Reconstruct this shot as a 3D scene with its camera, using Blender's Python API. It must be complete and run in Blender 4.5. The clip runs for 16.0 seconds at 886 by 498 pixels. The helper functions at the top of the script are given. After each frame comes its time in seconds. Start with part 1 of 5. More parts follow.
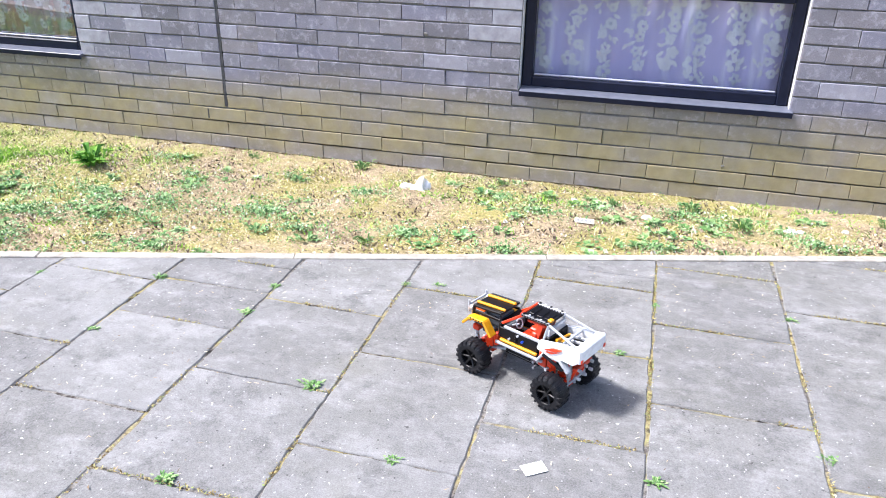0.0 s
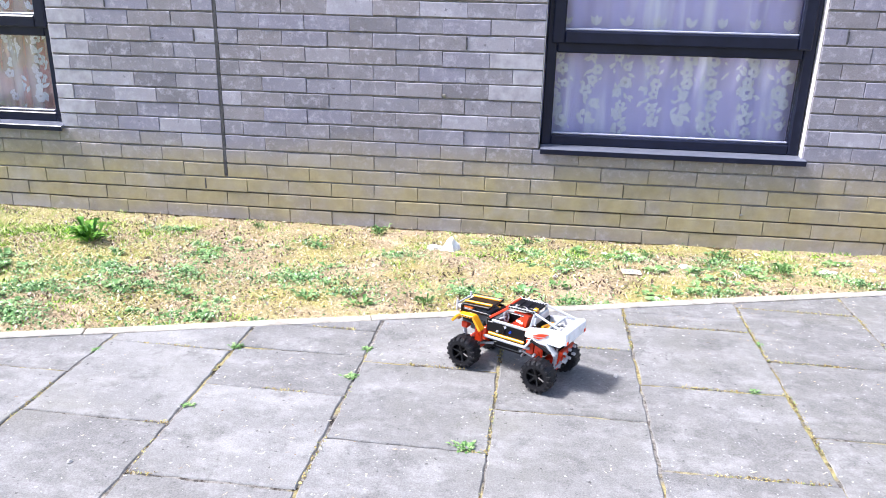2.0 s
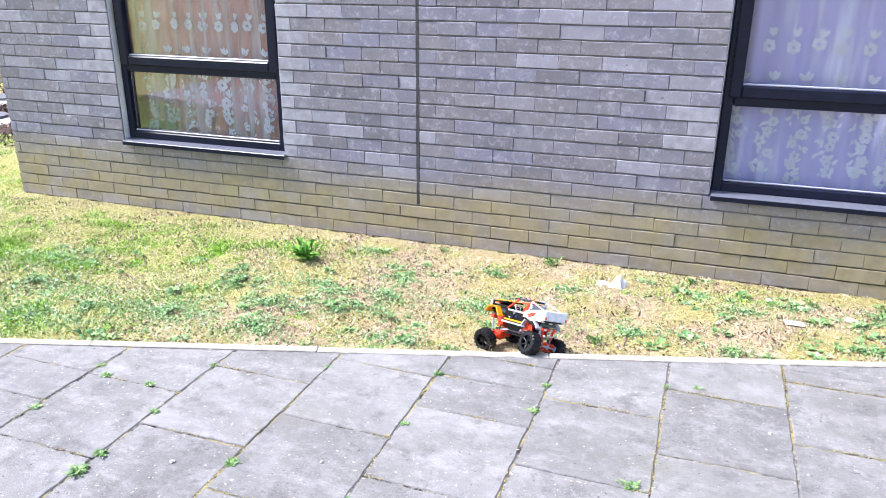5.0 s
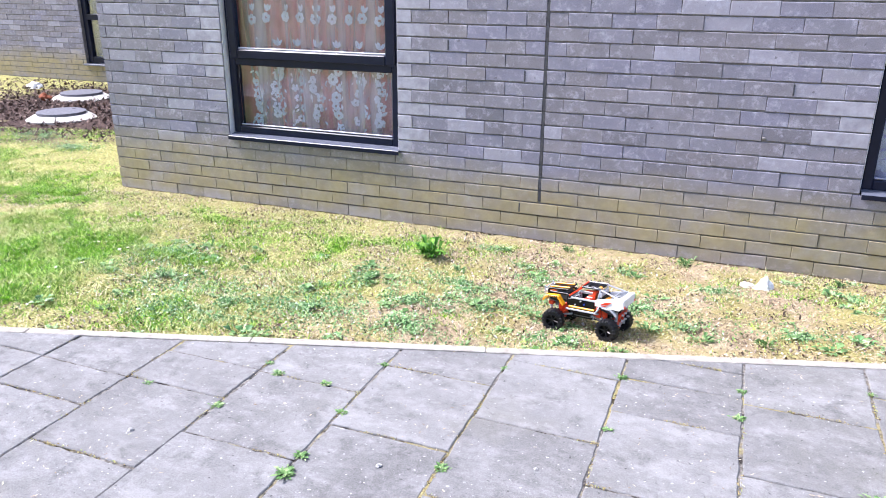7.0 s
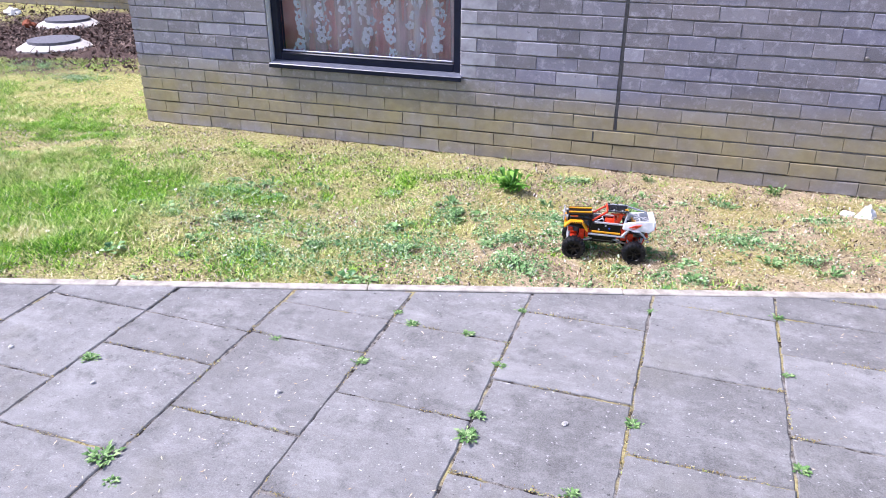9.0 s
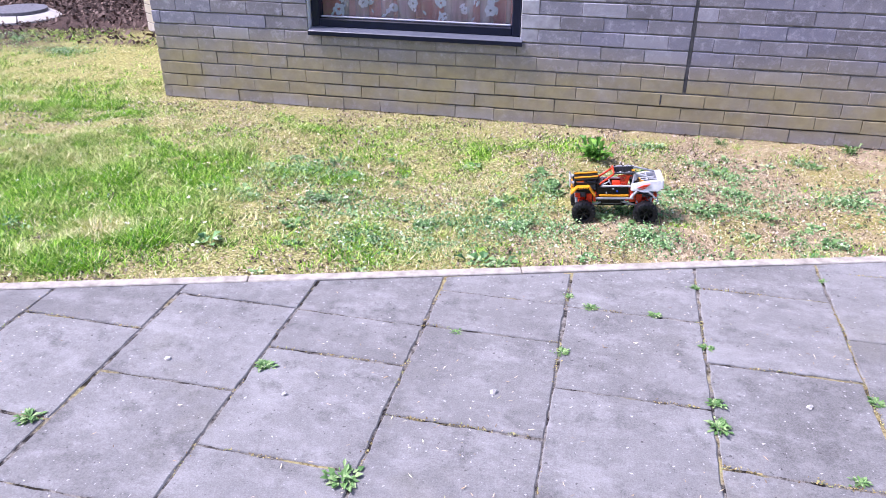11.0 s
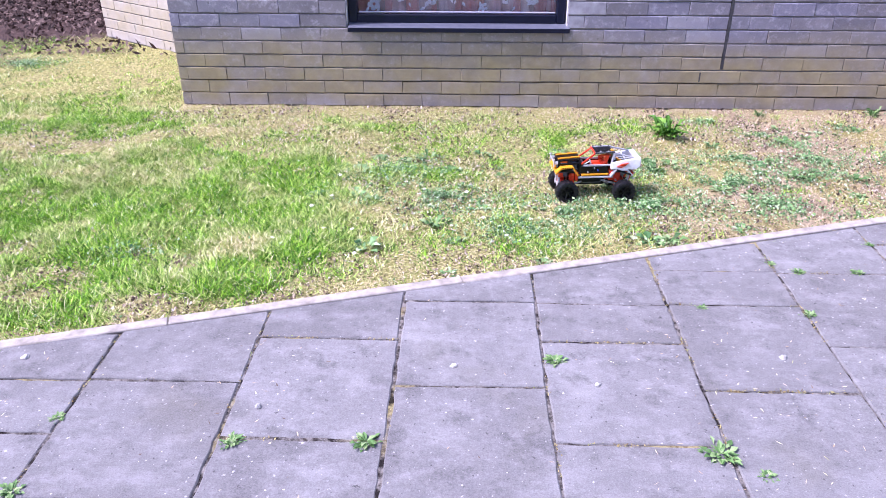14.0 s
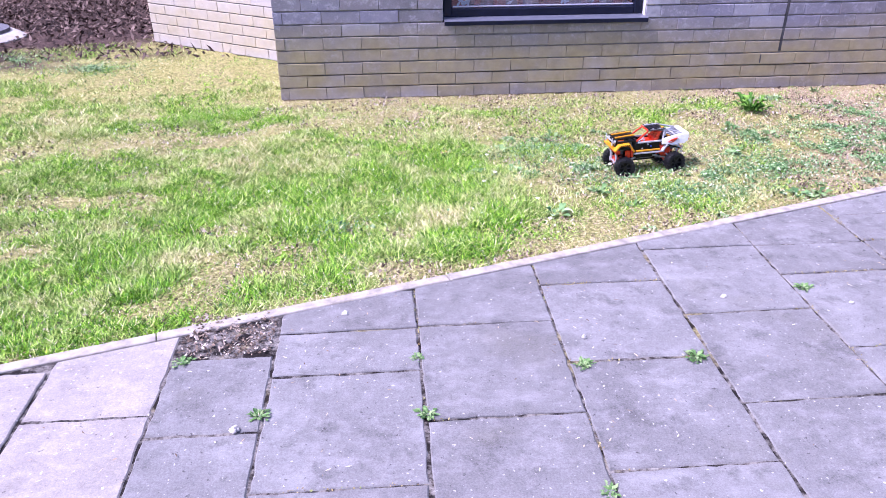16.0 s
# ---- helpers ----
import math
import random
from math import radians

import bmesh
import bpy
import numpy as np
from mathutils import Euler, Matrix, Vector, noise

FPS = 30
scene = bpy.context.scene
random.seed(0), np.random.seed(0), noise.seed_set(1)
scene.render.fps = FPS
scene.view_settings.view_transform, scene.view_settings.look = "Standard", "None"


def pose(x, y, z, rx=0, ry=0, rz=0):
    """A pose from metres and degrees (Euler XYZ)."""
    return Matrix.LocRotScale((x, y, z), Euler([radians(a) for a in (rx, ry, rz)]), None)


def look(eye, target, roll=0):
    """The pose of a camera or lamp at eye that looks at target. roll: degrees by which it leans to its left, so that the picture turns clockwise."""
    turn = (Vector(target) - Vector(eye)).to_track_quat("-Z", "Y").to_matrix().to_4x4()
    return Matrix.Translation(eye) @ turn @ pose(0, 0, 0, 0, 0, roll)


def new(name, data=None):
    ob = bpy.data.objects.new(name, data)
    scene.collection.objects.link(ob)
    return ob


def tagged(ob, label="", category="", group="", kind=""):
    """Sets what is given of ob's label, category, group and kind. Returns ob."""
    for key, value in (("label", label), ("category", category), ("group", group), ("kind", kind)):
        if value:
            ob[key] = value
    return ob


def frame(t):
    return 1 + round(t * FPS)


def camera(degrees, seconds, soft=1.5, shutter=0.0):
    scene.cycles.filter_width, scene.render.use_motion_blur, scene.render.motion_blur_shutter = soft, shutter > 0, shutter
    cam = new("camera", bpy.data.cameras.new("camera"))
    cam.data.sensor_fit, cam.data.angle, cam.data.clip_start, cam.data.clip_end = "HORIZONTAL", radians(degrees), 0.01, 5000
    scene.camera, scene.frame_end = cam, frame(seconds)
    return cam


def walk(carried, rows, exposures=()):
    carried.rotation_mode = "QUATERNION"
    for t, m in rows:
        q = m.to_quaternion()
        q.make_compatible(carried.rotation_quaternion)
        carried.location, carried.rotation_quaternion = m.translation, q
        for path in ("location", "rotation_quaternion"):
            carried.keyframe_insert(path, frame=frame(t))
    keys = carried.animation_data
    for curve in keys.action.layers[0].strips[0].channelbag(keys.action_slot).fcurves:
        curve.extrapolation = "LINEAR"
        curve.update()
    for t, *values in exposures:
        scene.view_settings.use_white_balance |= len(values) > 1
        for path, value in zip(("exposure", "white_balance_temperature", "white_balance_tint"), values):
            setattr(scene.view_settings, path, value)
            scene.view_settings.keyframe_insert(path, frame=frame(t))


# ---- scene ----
cam = camera(61.1, 16.0, soft=0.9)
PATH = [
    (0, (-0.026, -0.039, 1.186), (-0.5, 1.706, 0.331), 1.1),
    (0.5, (-0.135, -0.1, 1.135), (-0.589, 1.689, 0.364), 1.1),
    (1, (-0.376, -0.057, 1.132), (-0.699, 1.778, 0.406), 1.3),
    (1.5, (-0.532, -0.029, 1.076), (-0.8, 1.836, 0.405), 1.1),
    (2, (-0.653, -0.103, 1.047), (-0.889, 1.773, 0.396), 1.3),
    (2.5, (-0.765, -0.294, 1.162), (-0.989, 1.58, 0.501), 1.4),
    (3, (-0.745, -0.377, 1.266), (-0.963, 1.496, 0.599), 1.4),
    (3.5, (-0.735, -0.382, 1.297), (-0.955, 1.488, 0.622), 1.3),
    (4, (-0.707, -0.365, 1.315), (-0.956, 1.498, 0.633), 1.3),
    (4.5, (-0.69, -0.392, 1.332), (-1.125, 1.436, 0.646), 0.6),
    (5, (-0.699, -0.434, 1.387), (-1.326, 1.338, 0.704), 0.4),
    (5.2, (-0.742, -0.44, 1.388), (-1.38, 1.326, 0.699), 1.1),
    (7.3, (-1.338, -0.561, 1.306), (-2.04, 1.184, 0.627), 0.0),
    (7.5, (-1.376, -0.587, 1.295), (-2.085, 1.152, 0.608), -0.2),
    (8, (-1.484, -0.685, 1.293), (-2.147, 1.033, 0.514), -0.1),
    (8.5, (-1.736, -0.601, 1.29), (-2.339, 1.113, 0.454), 0.1),
    (9, (-1.896, -0.531, 1.28), (-2.478, 1.179, 0.423), 0.1),
    (9.5, (-2.055, -0.548, 1.298), (-2.613, 1.156, 0.411), 0.0),
    (10, (-2.208, -0.56, 1.278), (-2.699, 1.144, 0.354), -0.0),
    (10.2, (-2.313, -0.557, 1.269), (-2.784, 1.149, 0.338), 0.1),
    (12.3, (-3.144, -0.609, 1.218), (-3.352, 1.14, 0.271), -0.1),
    (12.5, (-3.21, -0.602, 1.205), (-3.379, 1.151, 0.257), -0.1),
    (13, (-3.329, -0.629, 1.183), (-3.433, 1.126, 0.229), -0.2),
    (13.5, (-3.588, -0.698, 1.265), (-3.661, 1.058, 0.31), -0.1),
    (14, (-3.788, -0.726, 1.254), (-3.84, 1.029, 0.296), -0.0),
    (14.5, (-4.002, -0.704, 1.243), (-4.026, 1.05, 0.283), -0.0),
    (15, (-4.184, -0.761, 1.283), (-4.146, 0.993, 0.323), -0.2),
    (15.5, (-4.421, -0.853, 1.327), (-4.317, 0.901, 0.371), -0.4),
    (16, (-4.844, -1.018, 1.247), (-4.704, 0.739, 0.302), -0.2),
]
EXPOSURES = [(0, 1.28, 6150, 12), (0.5, 1.39, 6150, 13), (5.2, 1.36, 6050, 14), (7.5, 1.20, 5950, 18), (8.2, 1.08, 5900, 20), (9.0, 0.96, 5900, 22), (10.2, 0.93, 5850, 26), (12.5, 0.92, 5750, 31), (16, 0.95, 5550, 41)]
walk(cam, [(t, look(eye, target, roll)) for t, eye, target, roll in PATH], EXPOSURES)

# ---- world, sun, exposure ----
world = bpy.data.worlds.new("world")
scene.world = world
world.use_nodes = True
wn = world.node_tree.nodes
sky = wn.new("ShaderNodeTexSky")
sky.sky_type = "NISHITA"
sky.sun_disc = False
sky.sun_elevation = radians(58)
sky.sun_rotation = radians(-102)
sky.air_density, sky.dust_density, sky.ozone_density = 1.0, 3.0, 1.0
wn["Background"].inputs["Strength"].default_value = 0.135
world.node_tree.links.new(sky.outputs[0], wn["Background"].inputs["Color"])
sun = new("sun", bpy.data.lights.new("sun", "SUN"))
sun.data.energy = 3.1
sun.data.angle = radians(7)
sun.data.color = (1.0, 0.97, 0.94)
sun.matrix_world = look((-6.0, 1.75, 9.0), (0, 3.0, 0))


# ---- materials ----
class Nodes:
    """A small writer of node materials."""

    def __init__(self, name, rough=0.8, metal=0.0, spec=0.3):
        self.m = bpy.data.materials.new(name)
        self.m.use_nodes = True
        self.t = self.m.node_tree
        self.b = self.t.nodes["Principled BSDF"]
        self.b.inputs["Roughness"].default_value = rough
        self.b.inputs["Metallic"].default_value = metal
        self.b.inputs["Specular IOR Level"].default_value = spec
        self.geo = self.n("ShaderNodeNewGeometry")

    def n(self, kind, **vals):
        node = self.t.nodes.new(kind)
        for k, v in vals.items():
            node.inputs[k].default_value = v
        return node

    def link(self, a, b):
        self.t.links.new(a, b)

    def pos(self, world=True):
        return self.geo.outputs["Position"] if world else self.n("ShaderNodeTexCoord").outputs["Object"]

    def noise(self, scale, detail=4.0, rough=0.6, vec=None, stretch=None):
        node = self.n("ShaderNodeTexNoise", Scale=scale, Detail=detail, Roughness=rough)
        v = vec or self.pos()
        if stretch:
            mp = self.n("ShaderNodeMapping")
            mp.inputs["Scale"].default_value = stretch
            self.link(v, mp.inputs["Vector"])
            v = mp.outputs["Vector"]
        self.link(v, node.inputs["Vector"])
        return node.outputs["Fac"]

    def ramp(self, fac, stops):
        node = self.n("ShaderNodeValToRGB")
        els = node.color_ramp.elements
        while len(els) < len(stops):
            els.new(0.5)
        for e, (p, c) in zip(els, stops):
            e.position = p
            e.color = (*c, 1) if len(c) == 3 else c
        self.link(fac, node.inputs["Fac"])
        return node.outputs["Color"]

    def mix(self, fac, a, b, how="MIX"):
        node = self.n("ShaderNodeMix")
        node.data_type = "RGBA"
        node.blend_type = how
        for sock, v in ((node.inputs[0], fac), (node.inputs[6], a), (node.inputs[7], b)):
            if isinstance(v, (int, float)):
                sock.default_value = v
            elif isinstance(v, tuple):
                sock.default_value = (*v, 1)
            else:
                self.link(v, sock)
        return node.outputs[2]

    def math(self, how, a, b=0.0):
        node = self.n("ShaderNodeMath")
        node.operation = how
        for sock, v in zip(node.inputs, (a, b)):
            if isinstance(v, (int, float)):
                sock.default_value = v
            else:
                self.link(v, sock)
        return node.outputs[0]

    def xyz(self, k):
        node = self.n("ShaderNodeSeparateXYZ")
        self.link(self.pos(), node.inputs[0])
        return node.outputs[k]

    def random(self, island=False):
        if island:
            return self.geo.outputs["Random Per Island"]
        return self.n("ShaderNodeObjectInfo").outputs["Random"]

    def color(self, c):
        if isinstance(c, tuple):
            self.b.inputs["Base Color"].default_value = (*c, 1)
        else:
            self.link(c, self.b.inputs["Base Color"])
        return self

    def bump(self, fac, strength=0.3, dist=0.002):
        node = self.n("ShaderNodeBump", Strength=strength, Distance=dist)
        self.link(fac, node.inputs["Height"])
        self.link(node.outputs[0], self.b.inputs["Normal"])
        return self


def brick_material(name, island, dark, mid, light, stain):
    k = Nodes(name, 0.85)
    rnd = k.random(island)
    brown, lilac = tuple(v * f for v, f in zip(mid, (1.08, 1.0, 0.86))), tuple(v * f for v, f in zip(mid, (1.05, 1.05, 1.22)))
    base = k.ramp(rnd, [(0.0, dark), (0.2, brown), (0.42, mid), (0.6, lilac), (0.72, mid), (0.84, brown), (0.93, light), (1.0, light)])
    base = k.mix(0.4, base, k.ramp(k.noise(8, 6, 0.7), [(0.3, dark), (0.55, mid), (0.75, light)]))
    bloom = k.ramp(k.noise(26, 6, 0.75), [(0.52, (0, 0, 0)), (0.70, (0.6, 0.6, 0.6))])
    base = k.mix(bloom, base, tuple(v * 1.35 for v in light))
    chips = k.ramp(k.noise(38, 4, 0.6), [(0.27, (0.7, 0.7, 0.7)), (0.34, (0, 0, 0))])
    base = k.mix(chips, base, tuple(v * 0.55 for v in dark))
    grain = k.noise(260, 3)
    base = k.mix(0.2, base, k.ramp(grain, [(0.3, (0.10, 0.10, 0.10)), (0.7, (0.42, 0.41, 0.42))]))
    # weathered yellow band along the foot of the wall, uneven along its upper edge
    edge = k.math("ADD", k.xyz(2), k.math("MULTIPLY", k.noise(2.2, 4), 0.22))
    amount = k.ramp(k.math("ADD", edge, 0.2), [(0.14, (0.35, 0.35, 0.35)), (0.24, (1, 1, 1)), (0.42, (1, 1, 1)), (0.64, (0, 0, 0))])
    amount = k.mix(1.0, amount, k.ramp(k.noise(5, 4), [(0.25, (0.45, 0.45, 0.45)), (0.6, (0.95, 0.95, 0.95))]), "MULTIPLY")
    yellow = k.mix(0.5, stain, k.ramp(k.noise(14, 4), [(0.3, (0.20, 0.17, 0.10)), (0.7, (0.40, 0.345, 0.22))]))
    base = k.mix(amount, base, yellow)
    k.color(base).bump(k.math("ADD", k.math("MULTIPLY", grain, 0.5), k.math("MULTIPLY", k.noise(34, 6, 0.7), 1.0)), 0.42, 0.004)
    return k.m


def slab_material(name, a, b, c):
    k = Nodes(name, 0.85)
    base = k.ramp(k.noise(3.6, 7, 0.7), [(0.3, a), (0.5, b), (0.7, c)])
    base = k.mix(0.4, base, k.ramp(k.random(), [(0.0, a), (0.5, b), (1.0, c)]))
    # darker blotches, more of them towards +x
    east_mottle = k.ramp(k.math("ADD", k.noise(1.7, 5, 0.65), k.math("MULTIPLY", k.xyz(0), 0.06)), [(0.40, (0, 0, 0)), (0.62, (0.55, 0.55, 0.55))])
    base = k.mix(east_mottle, base, (0.115, 0.112, 0.092))
    pale = tuple(min(0.7, v * 1.55) for v in c)
    scuff = k.ramp(k.noise(5.0, 8, 0.72, None, (1, 1.8, 1)), [(0.49, (0, 0, 0)), (0.68, (0.52, 0.52, 0.52))])
    base = k.mix(scuff, base, pale)
    shade = k.ramp(k.noise(9, 6, 0.7), [(0.36, (0.7, 0.7, 0.7)), (0.47, (0, 0, 0))])
    base = k.mix(shade, base, tuple(v * 0.8 for v in a))
    smear = k.ramp(k.noise(22, 6, 0.7), [(0.5, (0, 0, 0)), (0.75, (0.4, 0.4, 0.4))])
    base = k.mix(smear, base, pale)
    grain = k.noise(240, 5, 0.8)
    base = k.mix(0.34, base, k.ramp(grain, [(0.3, tuple(v * 0.4 for v in a)), (0.7, pale)]))
    specks = k.ramp(k.noise(85, 2, 0.4), [(0.70, (0, 0, 0)), (0.74, (0.8, 0.8, 0.8))])
    base = k.mix(specks, base, tuple(min(0.8, v * 1.9) for v in c))
    dots = k.ramp(k.noise(64, 3, 0.6, None, (1, 1, 1.3)), [(0.28, (0.7, 0.7, 0.7)), (0.34, (0, 0, 0))])
    base = k.mix(dots, base, tuple(v * 0.35 for v in a))
    moss = k.ramp(k.noise(2.3, 5), [(0.58, (0, 0, 0)), (0.75, (0.3, 0.3, 0.3))])
    base = k.mix(moss, base, (0.16, 0.15, 0.10))
    k.color(base).bump(k.math("ADD", grain, k.math("MULTIPLY", k.noise(40, 5, 0.7), 2.0)), 0.55, 0.003)
    return k.m


def mottled(name, a, b, scale=30, rough=0.8, bump=0.2, metal=0.0, spec=0.3, dist=0.001):
    k = Nodes(name, rough, metal, spec)
    f = k.noise(scale, 4)
    k.color(k.ramp(f, [(0.3, a), (0.7, b)]))
    if bump:
        k.bump(k.noise(scale * 4, 3), bump, dist)
    return k.m


def plastic(name, c, rough=0.32, spec=0.5):
    k = Nodes(name, rough, 0.0, spec)
    d = tuple(v * 0.8 for v in c)
    k.color(k.ramp(k.noise(45, 3), [(0.3, d), (0.6, c)]))
    return k.m


def leafy(name, stops, rough=0.6, through=0.25):
    k = Nodes(name, rough, 0.0, 0.25)
    k.color(k.ramp(k.random(True), stops))
    k.b.inputs["Transmission Weight"].default_value = 0.0
    k.b.inputs["Subsurface Weight"].default_value = 0.0
    return k.m


BRICK = brick_material("brick", False, (0.126, 0.120, 0.150), (0.236, 0.226, 0.280), (0.43, 0.415, 0.50), (0.365, 0.305, 0.16))
BRICK_JOINED = brick_material("brick_joined", True, (0.126, 0.120, 0.150), (0.236, 0.226, 0.280), (0.43, 0.415, 0.50), (0.365, 0.305, 0.16))
# wing bricks: every tone well paler than on the house wall
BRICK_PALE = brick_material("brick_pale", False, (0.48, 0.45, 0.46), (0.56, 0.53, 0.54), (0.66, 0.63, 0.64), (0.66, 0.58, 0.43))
JAMB = mottled("jamb_brick", (0.26, 0.25, 0.29), (0.44, 0.43, 0.49), 16, 0.85, 0.3)
MORTAR = mottled("mortar", (0.14, 0.132, 0.125), (0.27, 0.257, 0.245), 30, 0.95, 0.4)
REVEAL = mottled("reveal_render", (0.70, 0.69, 0.71), (0.82, 0.81, 0.83), 18, 0.85, 0.2)
SEALANT = mottled("sealant", (0.035, 0.035, 0.04), (0.09, 0.09, 0.10), 60, 0.7, 0.2)
SLAB = slab_material("slab", (0.086, 0.083, 0.082), (0.170, 0.166, 0.164), (0.272, 0.268, 0.268))
SLAB_PALE = slab_material("slab_pale", (0.25, 0.228, 0.212), (0.315, 0.288, 0.272), (0.38, 0.352, 0.335))
KERB = mottled("kerb", (0.26, 0.235, 0.20), (0.50, 0.465, 0.405), 22, 0.9, 0.5, dist=0.003)
FRAME = mottled("window_frame", (0.006, 0.008, 0.020), (0.011, 0.014, 0.034), 12, 0.35, 0.0, 0.0, 0.2)
# lighter than the dark sill itself: sky reflected on the top is in this colour
SILL = mottled("sill_metal", (0.11, 0.118, 0.155), (0.15, 0.158, 0.20), 30, 0.35, 0.05, 0.0, 0.5)
BEAD = mottled("bead", (0.30, 0.31, 0.40), (0.40, 0.41, 0.50), 30, 0.35, 0.0, 0.0, 0.5)
PAPER = mottled("paper", (0.78, 0.77, 0.75), (0.88, 0.87, 0.86), 20, 0.8, 0.2)
CONCRETE = mottled("collar_concrete", (0.44, 0.42, 0.39), (0.66, 0.63, 0.59), 9, 0.9, 0.4)
IRON = mottled("cover_iron", (0.10, 0.10, 0.12), (0.20, 0.20, 0.23), 40, 0.6, 0.3)
RUST = mottled("rust_brown", (0.14, 0.035, 0.015), (0.30, 0.09, 0.04), 30, 0.8, 0.3)
PEBBLE = mottled("pebble", (0.30, 0.29, 0.28), (0.62, 0.60, 0.58), 15, 0.85, 0.2)
INK = plastic("ink", (0.30, 0.30, 0.31), 0.7, 0.2)
ROOM = mottled("room_plaster", (0.32, 0.28, 0.30), (0.42, 0.37, 0.39), 5, 0.9, 0.0)
GOLD = mottled("yellow_curtain", (0.52, 0.30, 0.03), (0.72, 0.46, 0.06), 6, 0.85, 0.1)

TYRE = mottled("tyre_rubber", (0.005, 0.005, 0.007), (0.011, 0.011, 0.014), 60, 0.45, 0.2)
BLACK = plastic("black_plastic", (0.006, 0.006, 0.008), 0.3, 0.25)
GREY = plastic("light_grey_plastic", (0.46, 0.47, 0.50), 0.3)
DARKGREY = plastic("dark_grey_plastic", (0.13, 0.135, 0.145), 0.35)
WHITE = plastic("white_plastic", (0.86, 0.86, 0.87), 0.28)
RED = plastic("red_plastic", (0.72, 0.050, 0.012), 0.28)
ORANGE = plastic("orange_plastic", (0.72, 0.13, 0.015), 0.3)
YELLOW = plastic("amber_plastic", (0.85, 0.36, 0.01), 0.3)
HUB = plastic("hub_plastic", (0.005, 0.005, 0.006), 0.35)
BLUE = plastic("blue_plastic", (0.015, 0.06, 0.45), 0.3)

# ground: soil, dry thatch and moss
k = Nodes("ground_soil", 0.95, 0, 0.1)
soil = k.ramp(k.noise(7, 6, 0.7), [(0.3, (0.15, 0.105, 0.065)), (0.5, (0.40, 0.305, 0.195)), (0.72, (0.62, 0.51, 0.36))])
soil = k.mix(0.45, soil, k.ramp(k.noise(120, 4, 0.7), [(0.3, (0.12, 0.085, 0.05)), (0.7, (0.78, 0.64, 0.42))]))
mossy = k.ramp(k.noise(2.6, 4), [(0.42, (0, 0, 0)), (0.6, (0.8, 0.8, 0.8))])
soil = k.mix(mossy, soil, k.ramp(k.noise(90, 3), [(0.3, (0.19, 0.175, 0.04)), (0.7, (0.50, 0.46, 0.15))]))
turf = k.ramp(k.math("ADD", k.math("MULTIPLY", k.math("ADD", k.xyz(0), 3.2), 0.4), k.noise(2.0, 4)), [(0.45, (0.85, 0.85, 0.85)), (0.8, (0, 0, 0))])
soil = k.mix(turf, soil, k.ramp(k.noise(80, 3), [(0.34, (0.10, 0.10, 0.03)), (0.52, (0.36, 0.36, 0.12)), (0.7, (0.68, 0.60, 0.33))]))
bed = k.n("ShaderNodeVectorMath")
bed.operation = "DISTANCE"
k.link(k.pos(), bed.inputs[0])
bed.inputs[1].default_value = (-8.1, 6.6, -0.1)
bedness = k.ramp(k.math("ADD", k.math("MULTIPLY", bed.outputs["Value"], 0.23), k.math("MULTIPLY", k.noise(3, 4), 0.5)), [(0.62, (1, 1, 1)), (0.80, (0, 0, 0))])
soil = k.mix(bedness, soil, k.ramp(k.noise(60, 4), [(0.3, (0.035, 0.025, 0.025)), (0.7, (0.15, 0.10, 0.085))]))
crumb = k.ramp(k.noise(55, 5, 0.7), [(0.34, (0.85, 0.85, 0.85)), (0.44, (0, 0, 0))])
soil = k.mix(crumb, soil, (0.07, 0.05, 0.035))
k.color(soil).bump(k.noise(70, 5, 0.7), 0.9, 0.014)
GROUND = k.m

k = Nodes("joint_fill", 0.95, 0, 0.1)
fill = k.ramp(k.noise(60, 5, 0.7), [(0.35, (0.05, 0.042, 0.035)), (0.5, (0.19, 0.175, 0.16)), (0.7, (0.34, 0.32, 0.29))])
east = k.math("MULTIPLY", k.math("ADD", k.xyz(0), 2.3), 0.022)
moss = k.ramp(k.math("ADD", k.noise(4.2, 4, 0.6), east), [(0.52, (0, 0, 0)), (0.60, (0.9, 0.9, 0.9))])
fill = k.mix(moss, fill, k.ramp(k.noise(90, 3), [(0.3, (0.14, 0.10, 0.045)), (0.6, (0.38, 0.33, 0.16)), (0.75, (0.27, 0.31, 0.11))]))
dark = k.ramp(k.math("ADD", k.noise(16, 5, 0.7), east), [(0.37, (0.95, 0.95, 0.95)), (0.49, (0, 0, 0))])
k.color(k.mix(dark, fill, (0.012, 0.010, 0.010)))
k.bump(k.noise(150, 4), 0.8, 0.006)
JOINT = k.m

k = Nodes("grass_blade", 0.55, 0.0, 0.25)
fresh = k.ramp(k.random(True), [(0.0, (0.02, 0.08, 0.004)), (0.25, (0.07, 0.21, 0.015)), (0.5, (0.20, 0.48, 0.02)), (0.8, (0.43, 0.70, 0.06)), (0.93, (0.70, 0.76, 0.26)), (1.0, (0.90, 0.80, 0.56))])
worn = k.ramp(k.random(True), [(0.0, (0.07, 0.13, 0.015)), (0.25, (0.32, 0.44, 0.07)), (0.5, (0.70, 0.66, 0.28)), (1.0, (0.94, 0.81, 0.58))])
k.color(k.mix(k.ramp(k.noise(2.6, 5, 0.65), [(0.46, (0, 0, 0)), (0.66, (1, 1, 1))]), fresh, worn))
GRASS = k.m
STRAW = leafy("dry_straw", [(0.0, (0.10, 0.065, 0.04)), (0.3, (0.42, 0.31, 0.19)), (0.6, (0.68, 0.54, 0.36)), (0.9, (0.88, 0.78, 0.60)), (1.0, (0.46, 0.46, 0.18))], 0.8)
